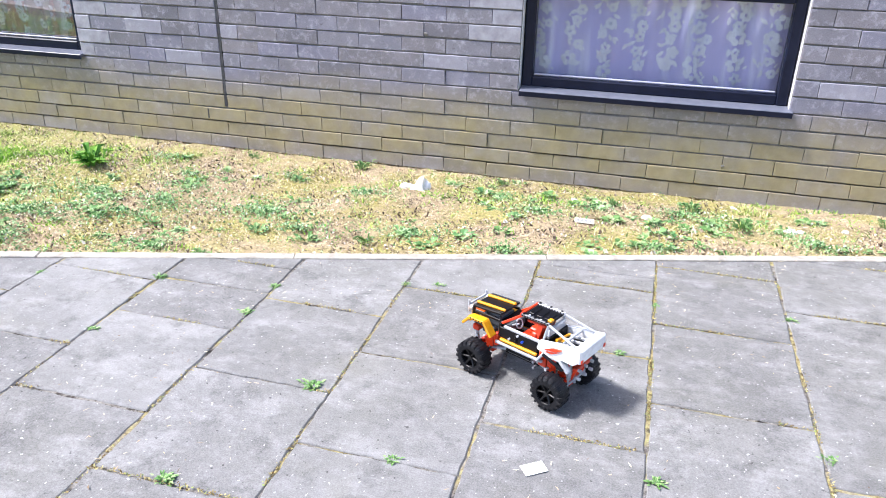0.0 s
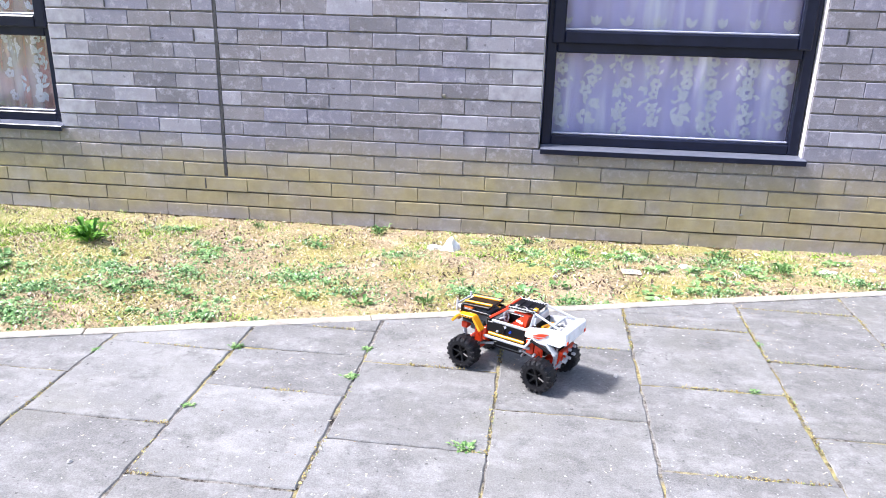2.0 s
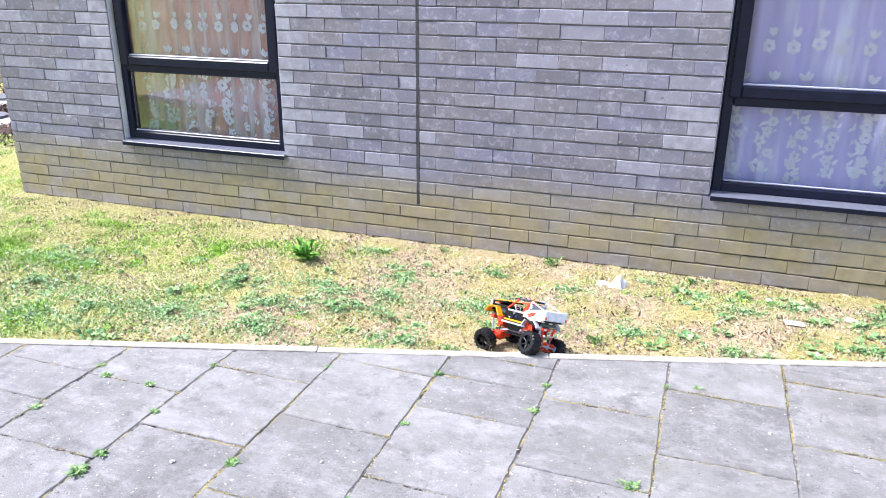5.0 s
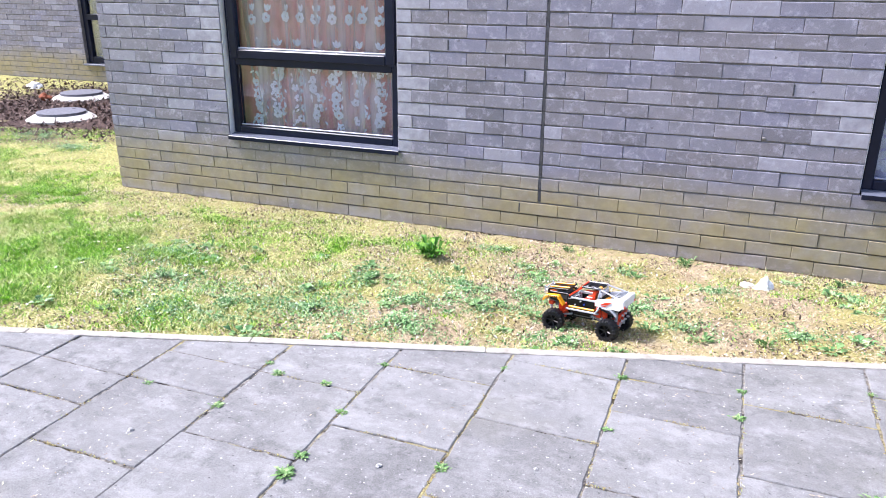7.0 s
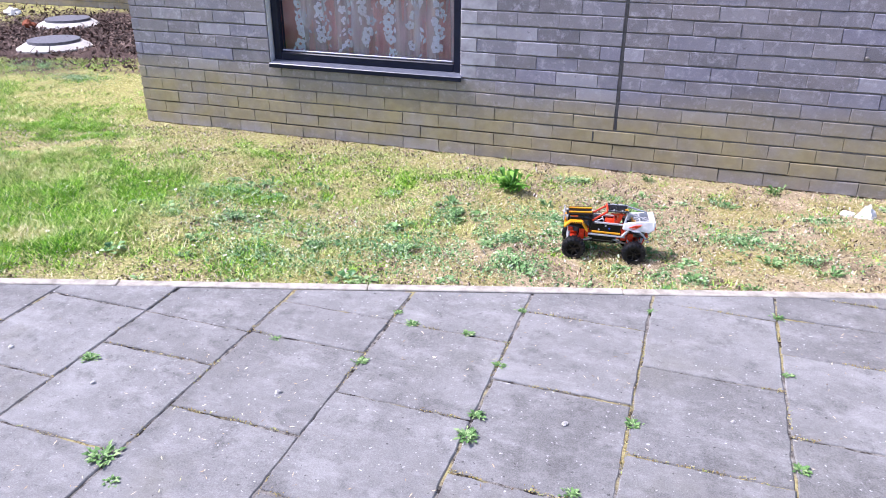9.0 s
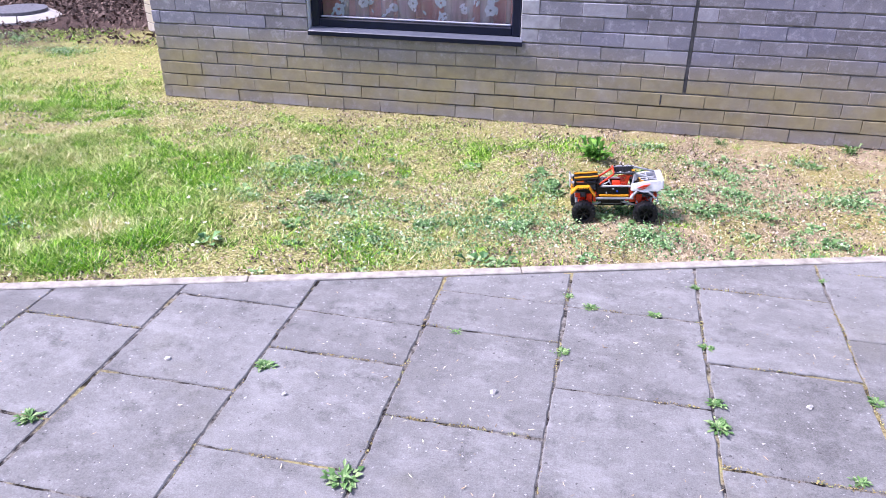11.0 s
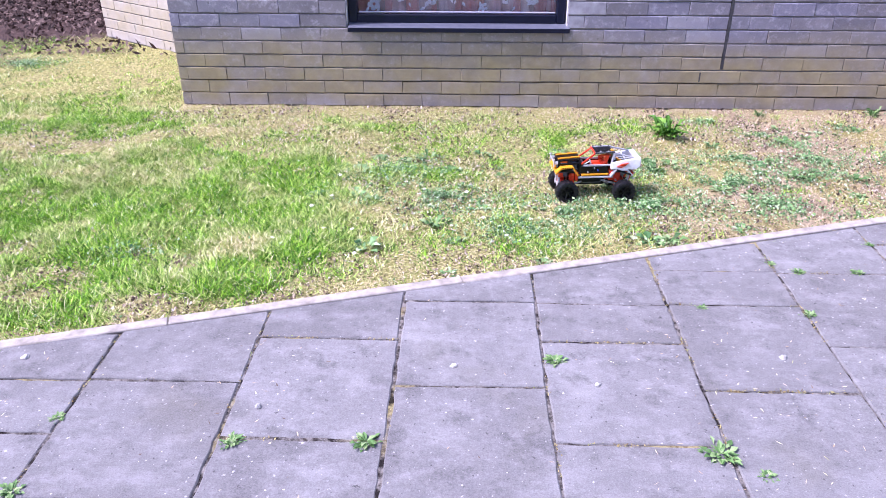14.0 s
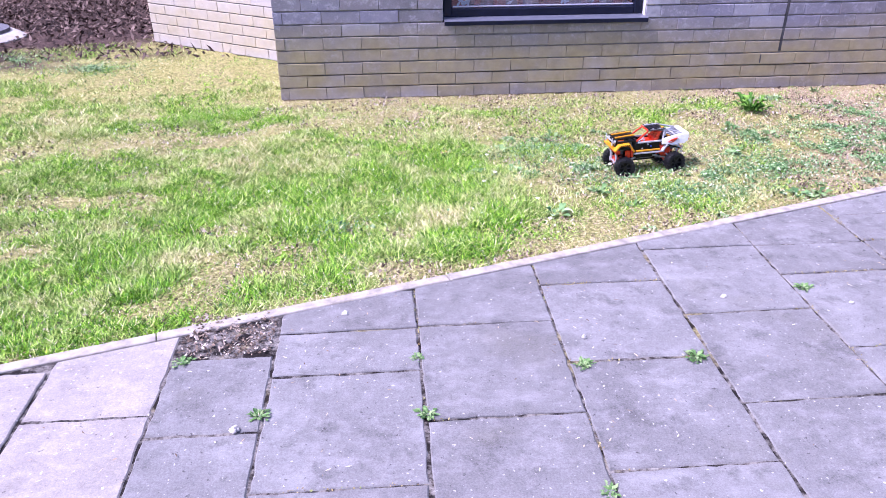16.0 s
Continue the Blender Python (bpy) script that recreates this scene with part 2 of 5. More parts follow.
CLOVER = leafy("clover_leaf", [(0.0, (0.03, 0.09, 0.03)), (0.35, (0.11, 0.25, 0.08)), (0.7, (0.25, 0.42, 0.16)), (0.92, (0.44, 0.57, 0.30)), (1.0, (0.62, 0.70, 0.55))], 0.45)
WEED = leafy("weed_leaf", [(0.0, (0.05, 0.12, 0.035)), (0.5, (0.13, 0.26, 0.075)), (1.0, (0.33, 0.44, 0.20))], 0.55)
MOSS = leafy("moss_tuft", [(0.0, (0.10, 0.06, 0.02)), (0.4, (0.29, 0.225, 0.09)), (0.75, (0.45, 0.39, 0.18)), (1.0, (0.22, 0.30, 0.09))], 0.8)
BARK = leafy("bark_chip", [(0.0, (0.025, 0.017, 0.015)), (0.6, (0.10, 0.065, 0.055)), (1.0, (0.26, 0.19, 0.16))], 0.85)
CRUMB = leafy("soil_crumb", [(0.0, (0.04, 0.028, 0.022)), (0.55, (0.20, 0.145, 0.105)), (0.85, (0.46, 0.38, 0.30)), (1.0, (0.74, 0.70, 0.64))], 0.9)
BUSH = leafy("bush_leaf", [(0.0, (0.03, 0.11, 0.014)), (0.5, (0.085, 0.24, 0.025)), (1.0, (0.21, 0.40, 0.06))], 0.5)
PETAL = leafy("petal", [(0.0, (0.80, 0.79, 0.76)), (1.0, (0.90, 0.89, 0.87))], 0.6)

# window glass: clear, with the gloss of its two faces
k = Nodes("pane_glass", 0.0)
out = k.t.nodes["Material Output"]
clear, gloss, both, fres = k.n("ShaderNodeBsdfTransparent"), k.n("ShaderNodeBsdfGlossy"), k.n("ShaderNodeMixShader"), k.n("ShaderNodeFresnel", IOR=1.55)
clear.inputs["Color"].default_value = (0.93, 0.95, 0.97, 1)
gloss.inputs["Roughness"].default_value = 0.01
for a, b in ((k.math("MULTIPLY", fres.outputs[0], 0.6), both.inputs[0]), (clear.outputs[0], both.inputs[1]), (gloss.outputs[0], both.inputs[2]), (both.outputs[0], out.inputs["Surface"])):
    k.link(a, b)
GLASS = k.m


def net_material(name, c, alpha):
    k = Nodes(name, 0.9, 0, 0.1)
    k.color(k.ramp(k.noise(30, 3, 0.5, None, (1, 1, 0.2)), [(0.3, tuple(v * 0.85 for v in c)), (0.7, c)]))
    if alpha < 1:
        fold = k.ramp(k.noise(9, 3, 0.5, None, (1.6, 1, 0.12)), [(0.36, (alpha * 0.25,) * 3), (0.66, (min(1, alpha * 2.0),) * 3)])
        k.link(fold, k.b.inputs["Alpha"])
    return k.m




def gathered_net(name, thin, thick):
    """Net that looks whiter where its gathers double up."""
    k = Nodes(name, 0.9, 0, 0.1)
    gather = k.ramp(k.noise(11, 3, 0.55, None, (1.0, 0.2, 0.10)), [(0.53, (0, 0, 0)), (0.70, (1, 1, 1))])
    weave = k.ramp(k.noise(160, 2, 0.5), [(0.3, tuple(v * 0.88 for v in thin)), (0.7, thin)])
    k.color(k.mix(gather, weave, thick))
    return k.m


NET = gathered_net("net_curtain", (0.60, 0.55, 0.84), (0.82, 0.81, 0.91))
NET_ROSE = net_material("net_curtain_rose", (0.93, 0.88, 0.88), 0.27)
LACE = net_material("lace_flower", (0.84, 0.83, 0.90), 1.0)
ROSE = mottled("rose_curtain", (0.56, 0.22, 0.20), (0.74, 0.36, 0.33), 7, 0.9, 0.1)


# ---- mesh helpers ----
def mesh_of(bm, name, material, smooth=False):
    me = bpy.data.meshes.new(name)
    bm.to_mesh(me)
    bm.free()
    me.materials.append(material)
    if smooth:
        me.polygons.foreach_set("use_smooth", [True] * len(me.polygons))
    return me


def part(name, bm, material, parent=None, label="", smooth=False):
    ob = new(name, mesh_of(bm, name, material, smooth))
    if parent is not None:
        ob.parent = parent
    if label:
        tagged(ob, label)
    return ob


def box(bm, x0, x1, y0, y1, z0, z1, bevel=0.0, m=None):
    r = bmesh.ops.create_cube(bm, size=1.0)
    vs = r["verts"]
    for v in vs:
        v.co = Vector(((x0 + x1) / 2 + v.co.x * (x1 - x0), (y0 + y1) / 2 + v.co.y * (y1 - y0), (z0 + z1) / 2 + v.co.z * (z1 - z0)))
    if bevel:
        es = list({e for v in vs for e in v.link_edges})
        r = bmesh.ops.bevel(bm, geom=es, offset=bevel, segments=1, affect="EDGES")
        vs = list({v for f in r["faces"] for v in f.verts} | {v for v in vs if v.is_valid})
    if m is not None:
        bmesh.ops.transform(bm, matrix=m, verts=vs)
    return bm


def rod(bm, a, b, r, seg=10, r2=None):
    a, b = Vector(a), Vector(b)
    d = b - a
    m = Matrix.Translation((a + b) / 2) @ d.to_track_quat("Z", "Y").to_matrix().to_4x4()
    bmesh.ops.create_cone(bm, cap_ends=True, segments=seg, radius1=r, radius2=r if r2 is None else r2, depth=d.length, matrix=m)
    return bm


def beam(bm, a, b, w, h, bevel=0.0012, up=(0, 0, 1)):
    """A bar of w by h from a to b."""
    a, b = Vector(a), Vector(b)
    d = b - a
    x = d.normalized()
    y = Vector(up).cross(x).normalized()
    z = x.cross(y)
    rot = Matrix((x, y, z)).transposed().to_4x4()
    return box(bm, -d.length / 2, d.length / 2, -w / 2, w / 2, -h / 2, h / 2, bevel, Matrix.Translation((a + b) / 2) @ rot)


def prism(bm, pts, z0, z1, chamfer=0.0):
    """A plate with the outline pts, from z0 to z1, its top edge chamfered."""
    n = len(pts)
    cx, cy = sum(p[0] for p in pts) / n, sum(p[1] for p in pts) / n

    def ring(z, s):
        out = []
        for i, (x, y) in enumerate(pts):
            (xa, ya), (xb, yb) = pts[i - 1], pts[(i + 1) % n]
            e1 = Vector((x - xa, y - ya)).normalized()
            e2 = Vector((xb - x, yb - y)).normalized()
            n1, n2 = Vector((-e1.y, e1.x)), Vector((-e2.y, e2.x))
            mid = n1 + n2
            mid = mid / max(0.5, mid.dot(n1)) if mid.length > 1e-6 else n1
            out.append(bm.verts.new((x + mid.x * s, y + mid.y * s, z)))
        return out

    low, mid, top = ring(z0, 0), ring(z1 - chamfer, 0), ring(z1, chamfer)
    for a, b in ((low, mid), (mid, top)):
        for i in range(n):
            bm.faces.new((a[i], a[(i + 1) % n], b[(i + 1) % n], b[i]))
    bm.faces.new(top)
    bm.faces.new(low[::-1])
    return bm


def joined(name, verts, faces, material, label, category, parent=None):
    me = bpy.data.meshes.new(name)
    me.from_pydata([tuple(v) for v in verts], [], faces)
    me.materials.append(material)
    ob = new(name, me)
    if parent is not None:
        ob.parent = parent
    return tagged(ob, label, category, kind="stuff") if parent is None else tagged(ob, label, kind="stuff")


def cloud(name, tris, material, label, category, parent=None):
    """Many loose triangles or quads: an array of pieces x corners x 3."""
    tris = np.asarray(tris, dtype=np.float64)
    n, c, _ = tris.shape
    me = bpy.data.meshes.new(name)
    me.vertices.add(n * c)
    me.vertices.foreach_set("co", tris.reshape(-1))
    me.loops.add(n * c)
    me.loops.foreach_set("vertex_index", np.arange(n * c, dtype=np.int32))
    me.polygons.add(n)
    me.polygons.foreach_set("loop_start", np.arange(0, n * c, c, dtype=np.int32))
    me.polygons.foreach_set("loop_total", np.full(n, c, dtype=np.int32))
    me.update(calc_edges=True)
    me.materials.append(material)
    ob = new(name, me)
    ob["kind"] = "stuff"
    tagged(ob, label)
    if parent is not None:
        ob.parent = parent
    else:
        tagged(ob, "", category)
    return ob


# ---- ground ----
KERB_A, KERB_B = 2.501, 0.3046          # paving edge: y = A + B x
KERB_W = 0.040
WALL_Y = 3.64


def lawn_z(x, y):
    """Height of the lawn, which falls away from the kerb."""
    d = np.clip((y - (KERB_A + KERB_B * x) - KERB_W) / 1.1, 0, 1)
    c = np.clip((WALL_Y - y) / 0.6, 0, 1)
    return -0.066 - 0.060 * d ** 0.8 - 0.032 * (1 - c) + c * (0.012 * np.sin(3.1 * x + 1.3 * y) * d + 0.007 * np.sin(7.7 * x - 5.1 * y + 1))


def ground_z(x, y):
    e = y - (KERB_A + KERB_B * x)
    return 0.0 if e < 0.03 else float(lawn_z(x, y)) - 0.005 * min(1.0, (e - 0.03) / 0.2)


def ground():
    xs = np.concatenate([[-400, -120, -50, -25, -16], np.arange(-13, -7, 0.3), np.arange(-7, 2.2, 0.07), [2.4, 3, 4, 6, 12, 30, 90, 400]])
    ys = np.concatenate([[-400, -120, -40, -15, -6, -3, -1, 0], np.arange(0.5, 4.2, 0.07), np.arange(4.3, 9.5, 0.3), [11, 16, 30, 90, 400]])
    X, Y = np.meshgrid(xs, ys)
    Z = lawn_z(X, Y)
    rng = np.random.default_rng(3)
    near = (X > -13) & (X < 2.2) & (Y < 9.5)
    Z = Z + near * rng.normal(0, 0.004, X.shape)
    Z = np.where(Y < KERB_A + KERB_B * X + 0.03, -0.075, Z)
    w = len(xs)
    faces = [(j * w + i, j * w + i + 1, (j + 1) * w + i + 1, (j + 1) * w + i) for j in range(len(ys) - 1) for i in range(w - 1)]
    me = bpy.data.meshes.new("ground")
    me.from_pydata(np.stack([X, Y, Z], -1).reshape(-1, 3).tolist(), [], faces)
    me.materials.append(GROUND)
    me.polygons.foreach_set("use_smooth", [True] * len(me.polygons))
    tagged(new("ground", me), "bare brown soil with dry thatch and patches of moss", "ground", kind="structure")


ground()

# ---- kerb edging ----
kerb = tagged(new("kerb"), "pale concrete edging strip between paving and lawn", "kerb", kind="structure")
ka = math.atan(KERB_B)
for i in range(-8, 5):
    bm = bmesh.new()
    box(bm, 0.001, 0.909, 0, KERB_W, -0.16, 0.002, 0.003)
    x = i * 0.91 * math.cos(ka) - 0.3
    ob = part("edging_stone", bm, KERB, kerb)
    ob.matrix_basis = Matrix.Translation((x, KERB_A + KERB_B * x, random.uniform(-0.0015, 0.0015))) @ pose(0, 0, 0, 0, 0, math.degrees(ka) + random.uniform(-0.06, 0.06))

# ---- paving ----
pavement = tagged(new("pavement"), "grey concrete slab paving with mossy weedy joints", "paving", kind="structure")
bm = bmesh.new()
prism(bm, [(-7.27, -1.6), (2.9, -1.6), (2.9, KERB_A + KERB_B * 2.9), (-7.27, KERB_A - KERB_B * 7.27)], -0.07, -0.005)
part("joint_bed", bm, JOINT, pavement, "dark soil and yellow moss in the joints")
COL0, COLW, ROWH = -4.774, 0.4045, 0.4125


def clip_kerb(pts):
    out = []
    f = lambda p: KERB_A + KERB_B * p[0] - 0.0015 - p[1]
    for i, p in enumerate(pts):
        q = pts[(i + 1) % len(pts)]
        a, b = f(p), f(q)
        if a >= 0:
            out.append(p)
        if a * b < 0:
            s = a / (a - b)
            out.append((p[0] + s * (q[0] - p[0]), p[1] + s * (q[1] - p[1])))
    return out


def slab(x0, x1, y0, y1, material):
    g = 0.0034
    j = lambda: random.uniform(-0.0025, 0.0025)
    pts = [(x0 + g + j(), y0 + g + j()), (x1 - g + j(), y0 + g + j()), (x1 - g + j(), y1 - g + j()), (x0 + g + j(), y1 - g + j())]
    edge = []
    for p, q in zip(pts, pts[1:] + pts[:1]):
        d = Vector((q[0] - p[0], q[1] - p[1]))
        nrm = Vector((-d.y, d.x)).normalized()
        edge.append(p)
        for u in range(1, 13):
            o = nrm * random.uniform(-0.0028, 0.0026)
            edge.append((p[0] + d.x * u / 13 + o.x, p[1] + d.y * u / 13 + o.y))
    pts = clip_kerb(edge)
    if len(pts) < 3:
        return
    area = 0.5 * sum(pts[i - 1][0] * pts[i][1] - pts[i][0] * pts[i - 1][1] for i in range(len(pts)))
    if area < 0.004:
        return
    cx, cy = sum(p[0] for p in pts) / len(pts), sum(p[1] for p in pts) / len(pts)
    bm = bmesh.new()
    prism(bm, [(p[0] - cx, p[1] - cy) for p in pts], -0.05, 0.0, 0.0032)
    ob = part("slab", bm, material, pavement)
    ob.matrix_basis = pose(cx, cy, random.uniform(-0.003, 0.001), random.uniform(-0.25, 0.25), random.uniform(-0.25, 0.25), 0)


HALVES = {4: 1.235, 5: 1.45, 9: 1.888, 0: 0.82, 12: 2.372}
for c in range(0, 20):
    x1 = COL0 + COLW * c
    first = (0.8275 if c % 2 else 0.62) - 10 * ROWH
    cuts = [first + ROWH * i for i in range(0, 18)]
    if c in HALVES:
        cuts.append(HALVES[c])
    cuts = sorted(cuts)
    if c == 4:
        cuts = [v for v in cuts if abs(v - 1.445) > 0.01]
    for a, b in zip(cuts, cuts[1:]):
        if b > -1.7 and a < KERB_A + KERB_B * x1:
            slab(x1 - COLW, x1, a, b, SLAB)
for a, b in ((-1.65, -1.24), (-1.24, -0.83), (-0.83, -0.42), (-0.42, 0.0), (0.0, 0.407), (0.407, 0.721)):
    slab(-5.455, COL0 - COLW, a, b, SLAB)
for i, (x0, x1) in enumerate(((-5.775, -5.457), (-6.10, -5.777), (-6.46, -6.102), (-6.87, -6.462), (-7.28, -6.872))):
    for a in np.arange(-1.57 + 0.2 * (i % 2), 1.2, 0.412):
        slab(x0, x1, float(a), float(a) + 0.412, SLAB_PALE)

# ---- house ----
COURSE, BRICK_L, BED0 = 0.077, 0.2316, -0.156
CORNER = -5.487
OPEN = [(-4.47, -3.212, 0.302, 1.63), (-0.655, 0.603, 0.302, 1.63)]   # x0, x1, z0, z1
MOVE_X, MOVE_Z = -2.302, 0.086
END_X, TOP = 3.2, 2.78

brick_cache = {}


def brick_mesh(length, depth, height, material):
    key = (round(length, 3), material.name, random.randrange(4))
    if key not in brick_cache:
        bm = bmesh.new()
        w = lambda: random.uniform(-0.0013, 0.0013)
        l, h = length / 2, height / 2
        outline = [(-l + w(), -h + w()), (-l / 3, -h + w()), (l / 3, -h + w()), (l + w(), -h + w()), (l + w(), h + w()), (l / 3, h + w()), (-l / 3, h + w()), (-l + w(), h + w())]
        # built lying flat, then stood up so that its worn face looks out
        prism(bm, outline, -depth, 0, 0.0025)
        bmesh.ops.transform(bm, matrix=pose(0, 0, 0, 90), verts=bm.verts)
        brick_cache[key] = mesh_of(bm, "brick", material)
    return brick_cache[key]


def courses(x0, x1, top, openings, move=None, shift=-0.568):
    """Bricks of a wall in half bond: (course, start, end, beside an opening)."""
    out = []
    n = int((top - BED0) / COURSE)
    for c in range(n):
        z = BED0 + COURSE * c
        off = shift + (BRICK_L / 2 if c % 2 else 0)
        cuts = [off + BRICK_L * i for i in range(int((x0 - off) / BRICK_L) - 1, int((x1 - off) / BRICK_L) + 2)]
        hard = [x0, x1]
        gaps = []
        for a, b, za, zb in openings:
            if za - 0.02 < z + COURSE / 2 < zb:
                hard += [a, b]
                gaps.append((a, b))
        if move and z + COURSE / 2 > move[1]:
            hard += [move[0] - 0.008, move[0] + 0.008]
            gaps.append((move[0] - 0.008, move[0] + 0.008))
        cuts = sorted([v for v in cuts if x0 < v < x1 and all(abs(v - h) > 0.045 for h in hard)] + hard)
        for a, b in zip(cuts, cuts[1:]):
            m = (a + b) / 2
            if b - a < 0.012 or any(g0 < m < g1 for g0, g1 in gaps):
                continue
            beside = any(abs(a - o[1]) < 1e-6 or abs(b - o[0]) < 1e-6 for o in openings)
            out.append((c, a, b, beside))
    return out


def joined_bricks(name, rows, material, label, parent, place):
    verts, faces = [], []
    ch = 0.002
    rng = random.Random(5)
    for c, a, b in rows:
        z0 = BED0 + COURSE * c + 0.0038 + rng.uniform(-0.0012, 0.0012)
        z1 = z0 + COURSE - 0.0076
        a, b = a + 0.001, b - 0.001
        d = rng.uniform(-0.002, 0.002)
        w = [rng.uniform(-0.0014, 0.0014) for _ in range(8)]
        i = len(verts)
        verts += [(x, y + d, z) for y, e in ((0.03, 0), (ch, 0), (0, ch)) for x, z in ((a + e + w[0], z0 + e + w[1]), (b - e + w[2], z0 + e + w[3]), (b - e + w[4], z1 - e + w[5]), (a + e + w[6], z1 - e + w[7]))]
        for r in (0, 4):
            faces += [(i + r + j, i + r + (j + 1) % 4, i + r + 4 + (j + 1) % 4, i + r + 4 + j) for j in range(4)]
        faces.append((i + 8, i + 9, i + 10, i + 11))
    ob = joined(name, verts, faces, material, label, "", parent)
    ob.matrix_basis = place
    return ob


house = tagged(new("house_wall"), "grey-brown brick house wall with a yellow-stained foot", "wall", kind="structure")
# core of the wall: piers and spandrels round the two openings
bm = bmesh.new()
FACE = WALL_Y + 0.0100
FOOT_Z = BED0 + 2 * COURSE      # below this the mortar is washed out of the joints
xs = [CORNER + 0.004, OPEN[0][0], OPEN[0][1], OPEN[1][0], OPEN[1][1], END_X]
for i in range(0, 6, 2):
    box(bm, xs[i], xs[i + 1], FACE, WALL_Y + 0.27, FOOT_Z, TOP)
    box(bm, xs[i], xs[i + 1], FACE + 0.014, WALL_Y + 0.27, -0.3, FOOT_Z - 0.0005)
for o in OPEN:
    box(bm, o[0] - 0.001, o[1] + 0.001, FACE, WALL_Y + 0.27, FOOT_Z, o[2] - 0.005)
    box(bm, o[0] - 0.001, o[1] + 0.001, FACE + 0.014, WALL_Y + 0.27, -0.3, FOOT_Z - 0.0005)
    box(bm, o[0] - 0.001, o[1] + 0.001, FACE, WALL_Y + 0.27, o[3], TOP)
part("wall_core", bm, MORTAR, house)
bm = bmesh.new()
box(bm, MOVE_X - 0.008, MOVE_X + 0.008, WALL_Y + 0.001, WALL_Y + 0.02, MOVE_Z, TOP)
part("movement_joint", bm, SEALANT, house, "dark vertical sealant joint")
rows = courses(CORNER, END_X, TOP, OPEN, (MOVE_X, MOVE_Z))
far_rows, jamb_rows = [], []
for c, a, b, beside in rows:
    z = BED0 + COURSE * (c + 0.5)
    if beside and z > 0.3 and ((a < -3.0 and (b > -4.4 or z > 0.7)) or (b < 0 and a > -3.0 and 0.5 < z < 0.75)):
        jamb_rows.append((c, a, b))
    elif -3.62 < (a + b) / 2 < -0.55 and z < 1.33:
        ob = new("brick", brick_mesh(b - a - 0.002, 0.035, COURSE - 0.0076, BRICK))
        ob.parent = house
        ob.matrix_basis = pose((a + b) / 2, WALL_Y + random.uniform(-0.002, 0.002), z + random.uniform(-0.0013, 0.0013), random.uniform(-0.6, 0.6), random.uniform(-0.3, 0.3), random.uniform(-0.4, 0.4))
    else:
        far_rows.append((c, a, b))
joined_bricks("brickwork", far_rows, BRICK_JOINED, "weathered grey-brown bricks", house, Matrix.Translation((0, WALL_Y, 0)))
joined_bricks("jamb_bricks", jamb_rows, JAMB, "paler bricks beside the windows", house, Matrix.Translation((0, WALL_Y - 0.0005, 0)))
for o in OPEN:
    for x, s in ((o[0], 1), (o[1], -1)):
        bm = bmesh.new()
        box(bm, min(x, x + 0.003 * s), max(x, x + 0.003 * s), WALL_Y + 0.012, WALL_Y + 0.07, o[2] + 0.012, o[3])
        part("reveal", bm, REVEAL, house, "pale rendered window reveal")
# open weep joints and mortar lumps on the brickwork
WEEPS = [(-2.909, 0.963), (-2.446, 0.799), (-1.043, 0.808), (-2.425, 0.016), (0.714, 0.912)]
for x, z in WEEPS:
    x, z = min(((a, BED0 + COURSE * (c + 0.5)) for c, a, b, beside in rows if not beside), key=lambda p: abs(p[0] - x) + 3 * abs(p[1] - z))
    bm = bmesh.new()
    box(bm, x - 0.004, x + 0.004, WALL_Y - 0.003, WALL_Y + 0.004, z - 0.028, z + 0.028, 0.001)
    part("weep_joint", bm, SEALANT, house, "dark open weep joint")
for x, z, w in ((-1.134, 0.555, 0.011), (0.360, 0.026, 0.009)):
    bm = bmesh.new()
    bmesh.ops.create_icosphere(bm, subdivisions=2, radius=w)
    for v in bm.verts:
        v.co = Vector((v.co.x * (1 + 0.4 * noise.noise(v.co * 90)), v.co.y * 0.45, v.co.z * (0.8 + 0.5 * noise.noise(v.co * 70 + Vector((3, 1, 0))))))
    part("mortar_lump", bm, MORTAR, house, "pale lump of mortar").matrix_basis = pose(x, WALL_Y - 0.002, z)
# return wall, back and roof close the house
side = tagged(new("wall_side"), "plain return wall of the brick house", "wall", kind="structure")
bm = bmesh.new()
box(bm, CORNER + 0.003, CORNER + 0.27, WALL_Y + 0.272, 8.0, -0.3, TOP)
part("wall_core", bm, MORTAR, side)
joined_bricks("brickwork", [(c, a, b) for c, a, b, _ in courses(-8.0, -WALL_Y - 0.001, TOP, [])], BRICK_JOINED, "grey-brown bricks", side, Matrix.Translation((CORNER, 0, 0)) @ pose(0, 0, 0, 0, 0, -90))
bm = bmesh.new()
box(bm, CORNER - 0.12, END_X, WALL_Y - 0.02, 8.1, TOP + 0.002, TOP + 0.14, 0.01)
tagged(part("roof", bm, SLAB), "flat grey roof over the brick house", "roof", kind="structure")


def flower(verts, faces, cx, cz, r, y, petals=5, turn=0.0):
    """An embroidered flower, one leaf shape a petal."""
    for p in range(petals):
        a = turn + p * 2 * math.pi / petals
        mx, mz = cx + math.cos(a) * r * 0.58, cz + math.sin(a) * r * 0.58
        i = len(verts)
        for q in range(7):
            b = a + q * 2 * math.pi / 7
            verts.append((mx + math.cos(b) * r * 0.42, y(mx), mz + math.sin(b) * r * 0.42))
        faces.append(tuple(range(i, i + 7)))


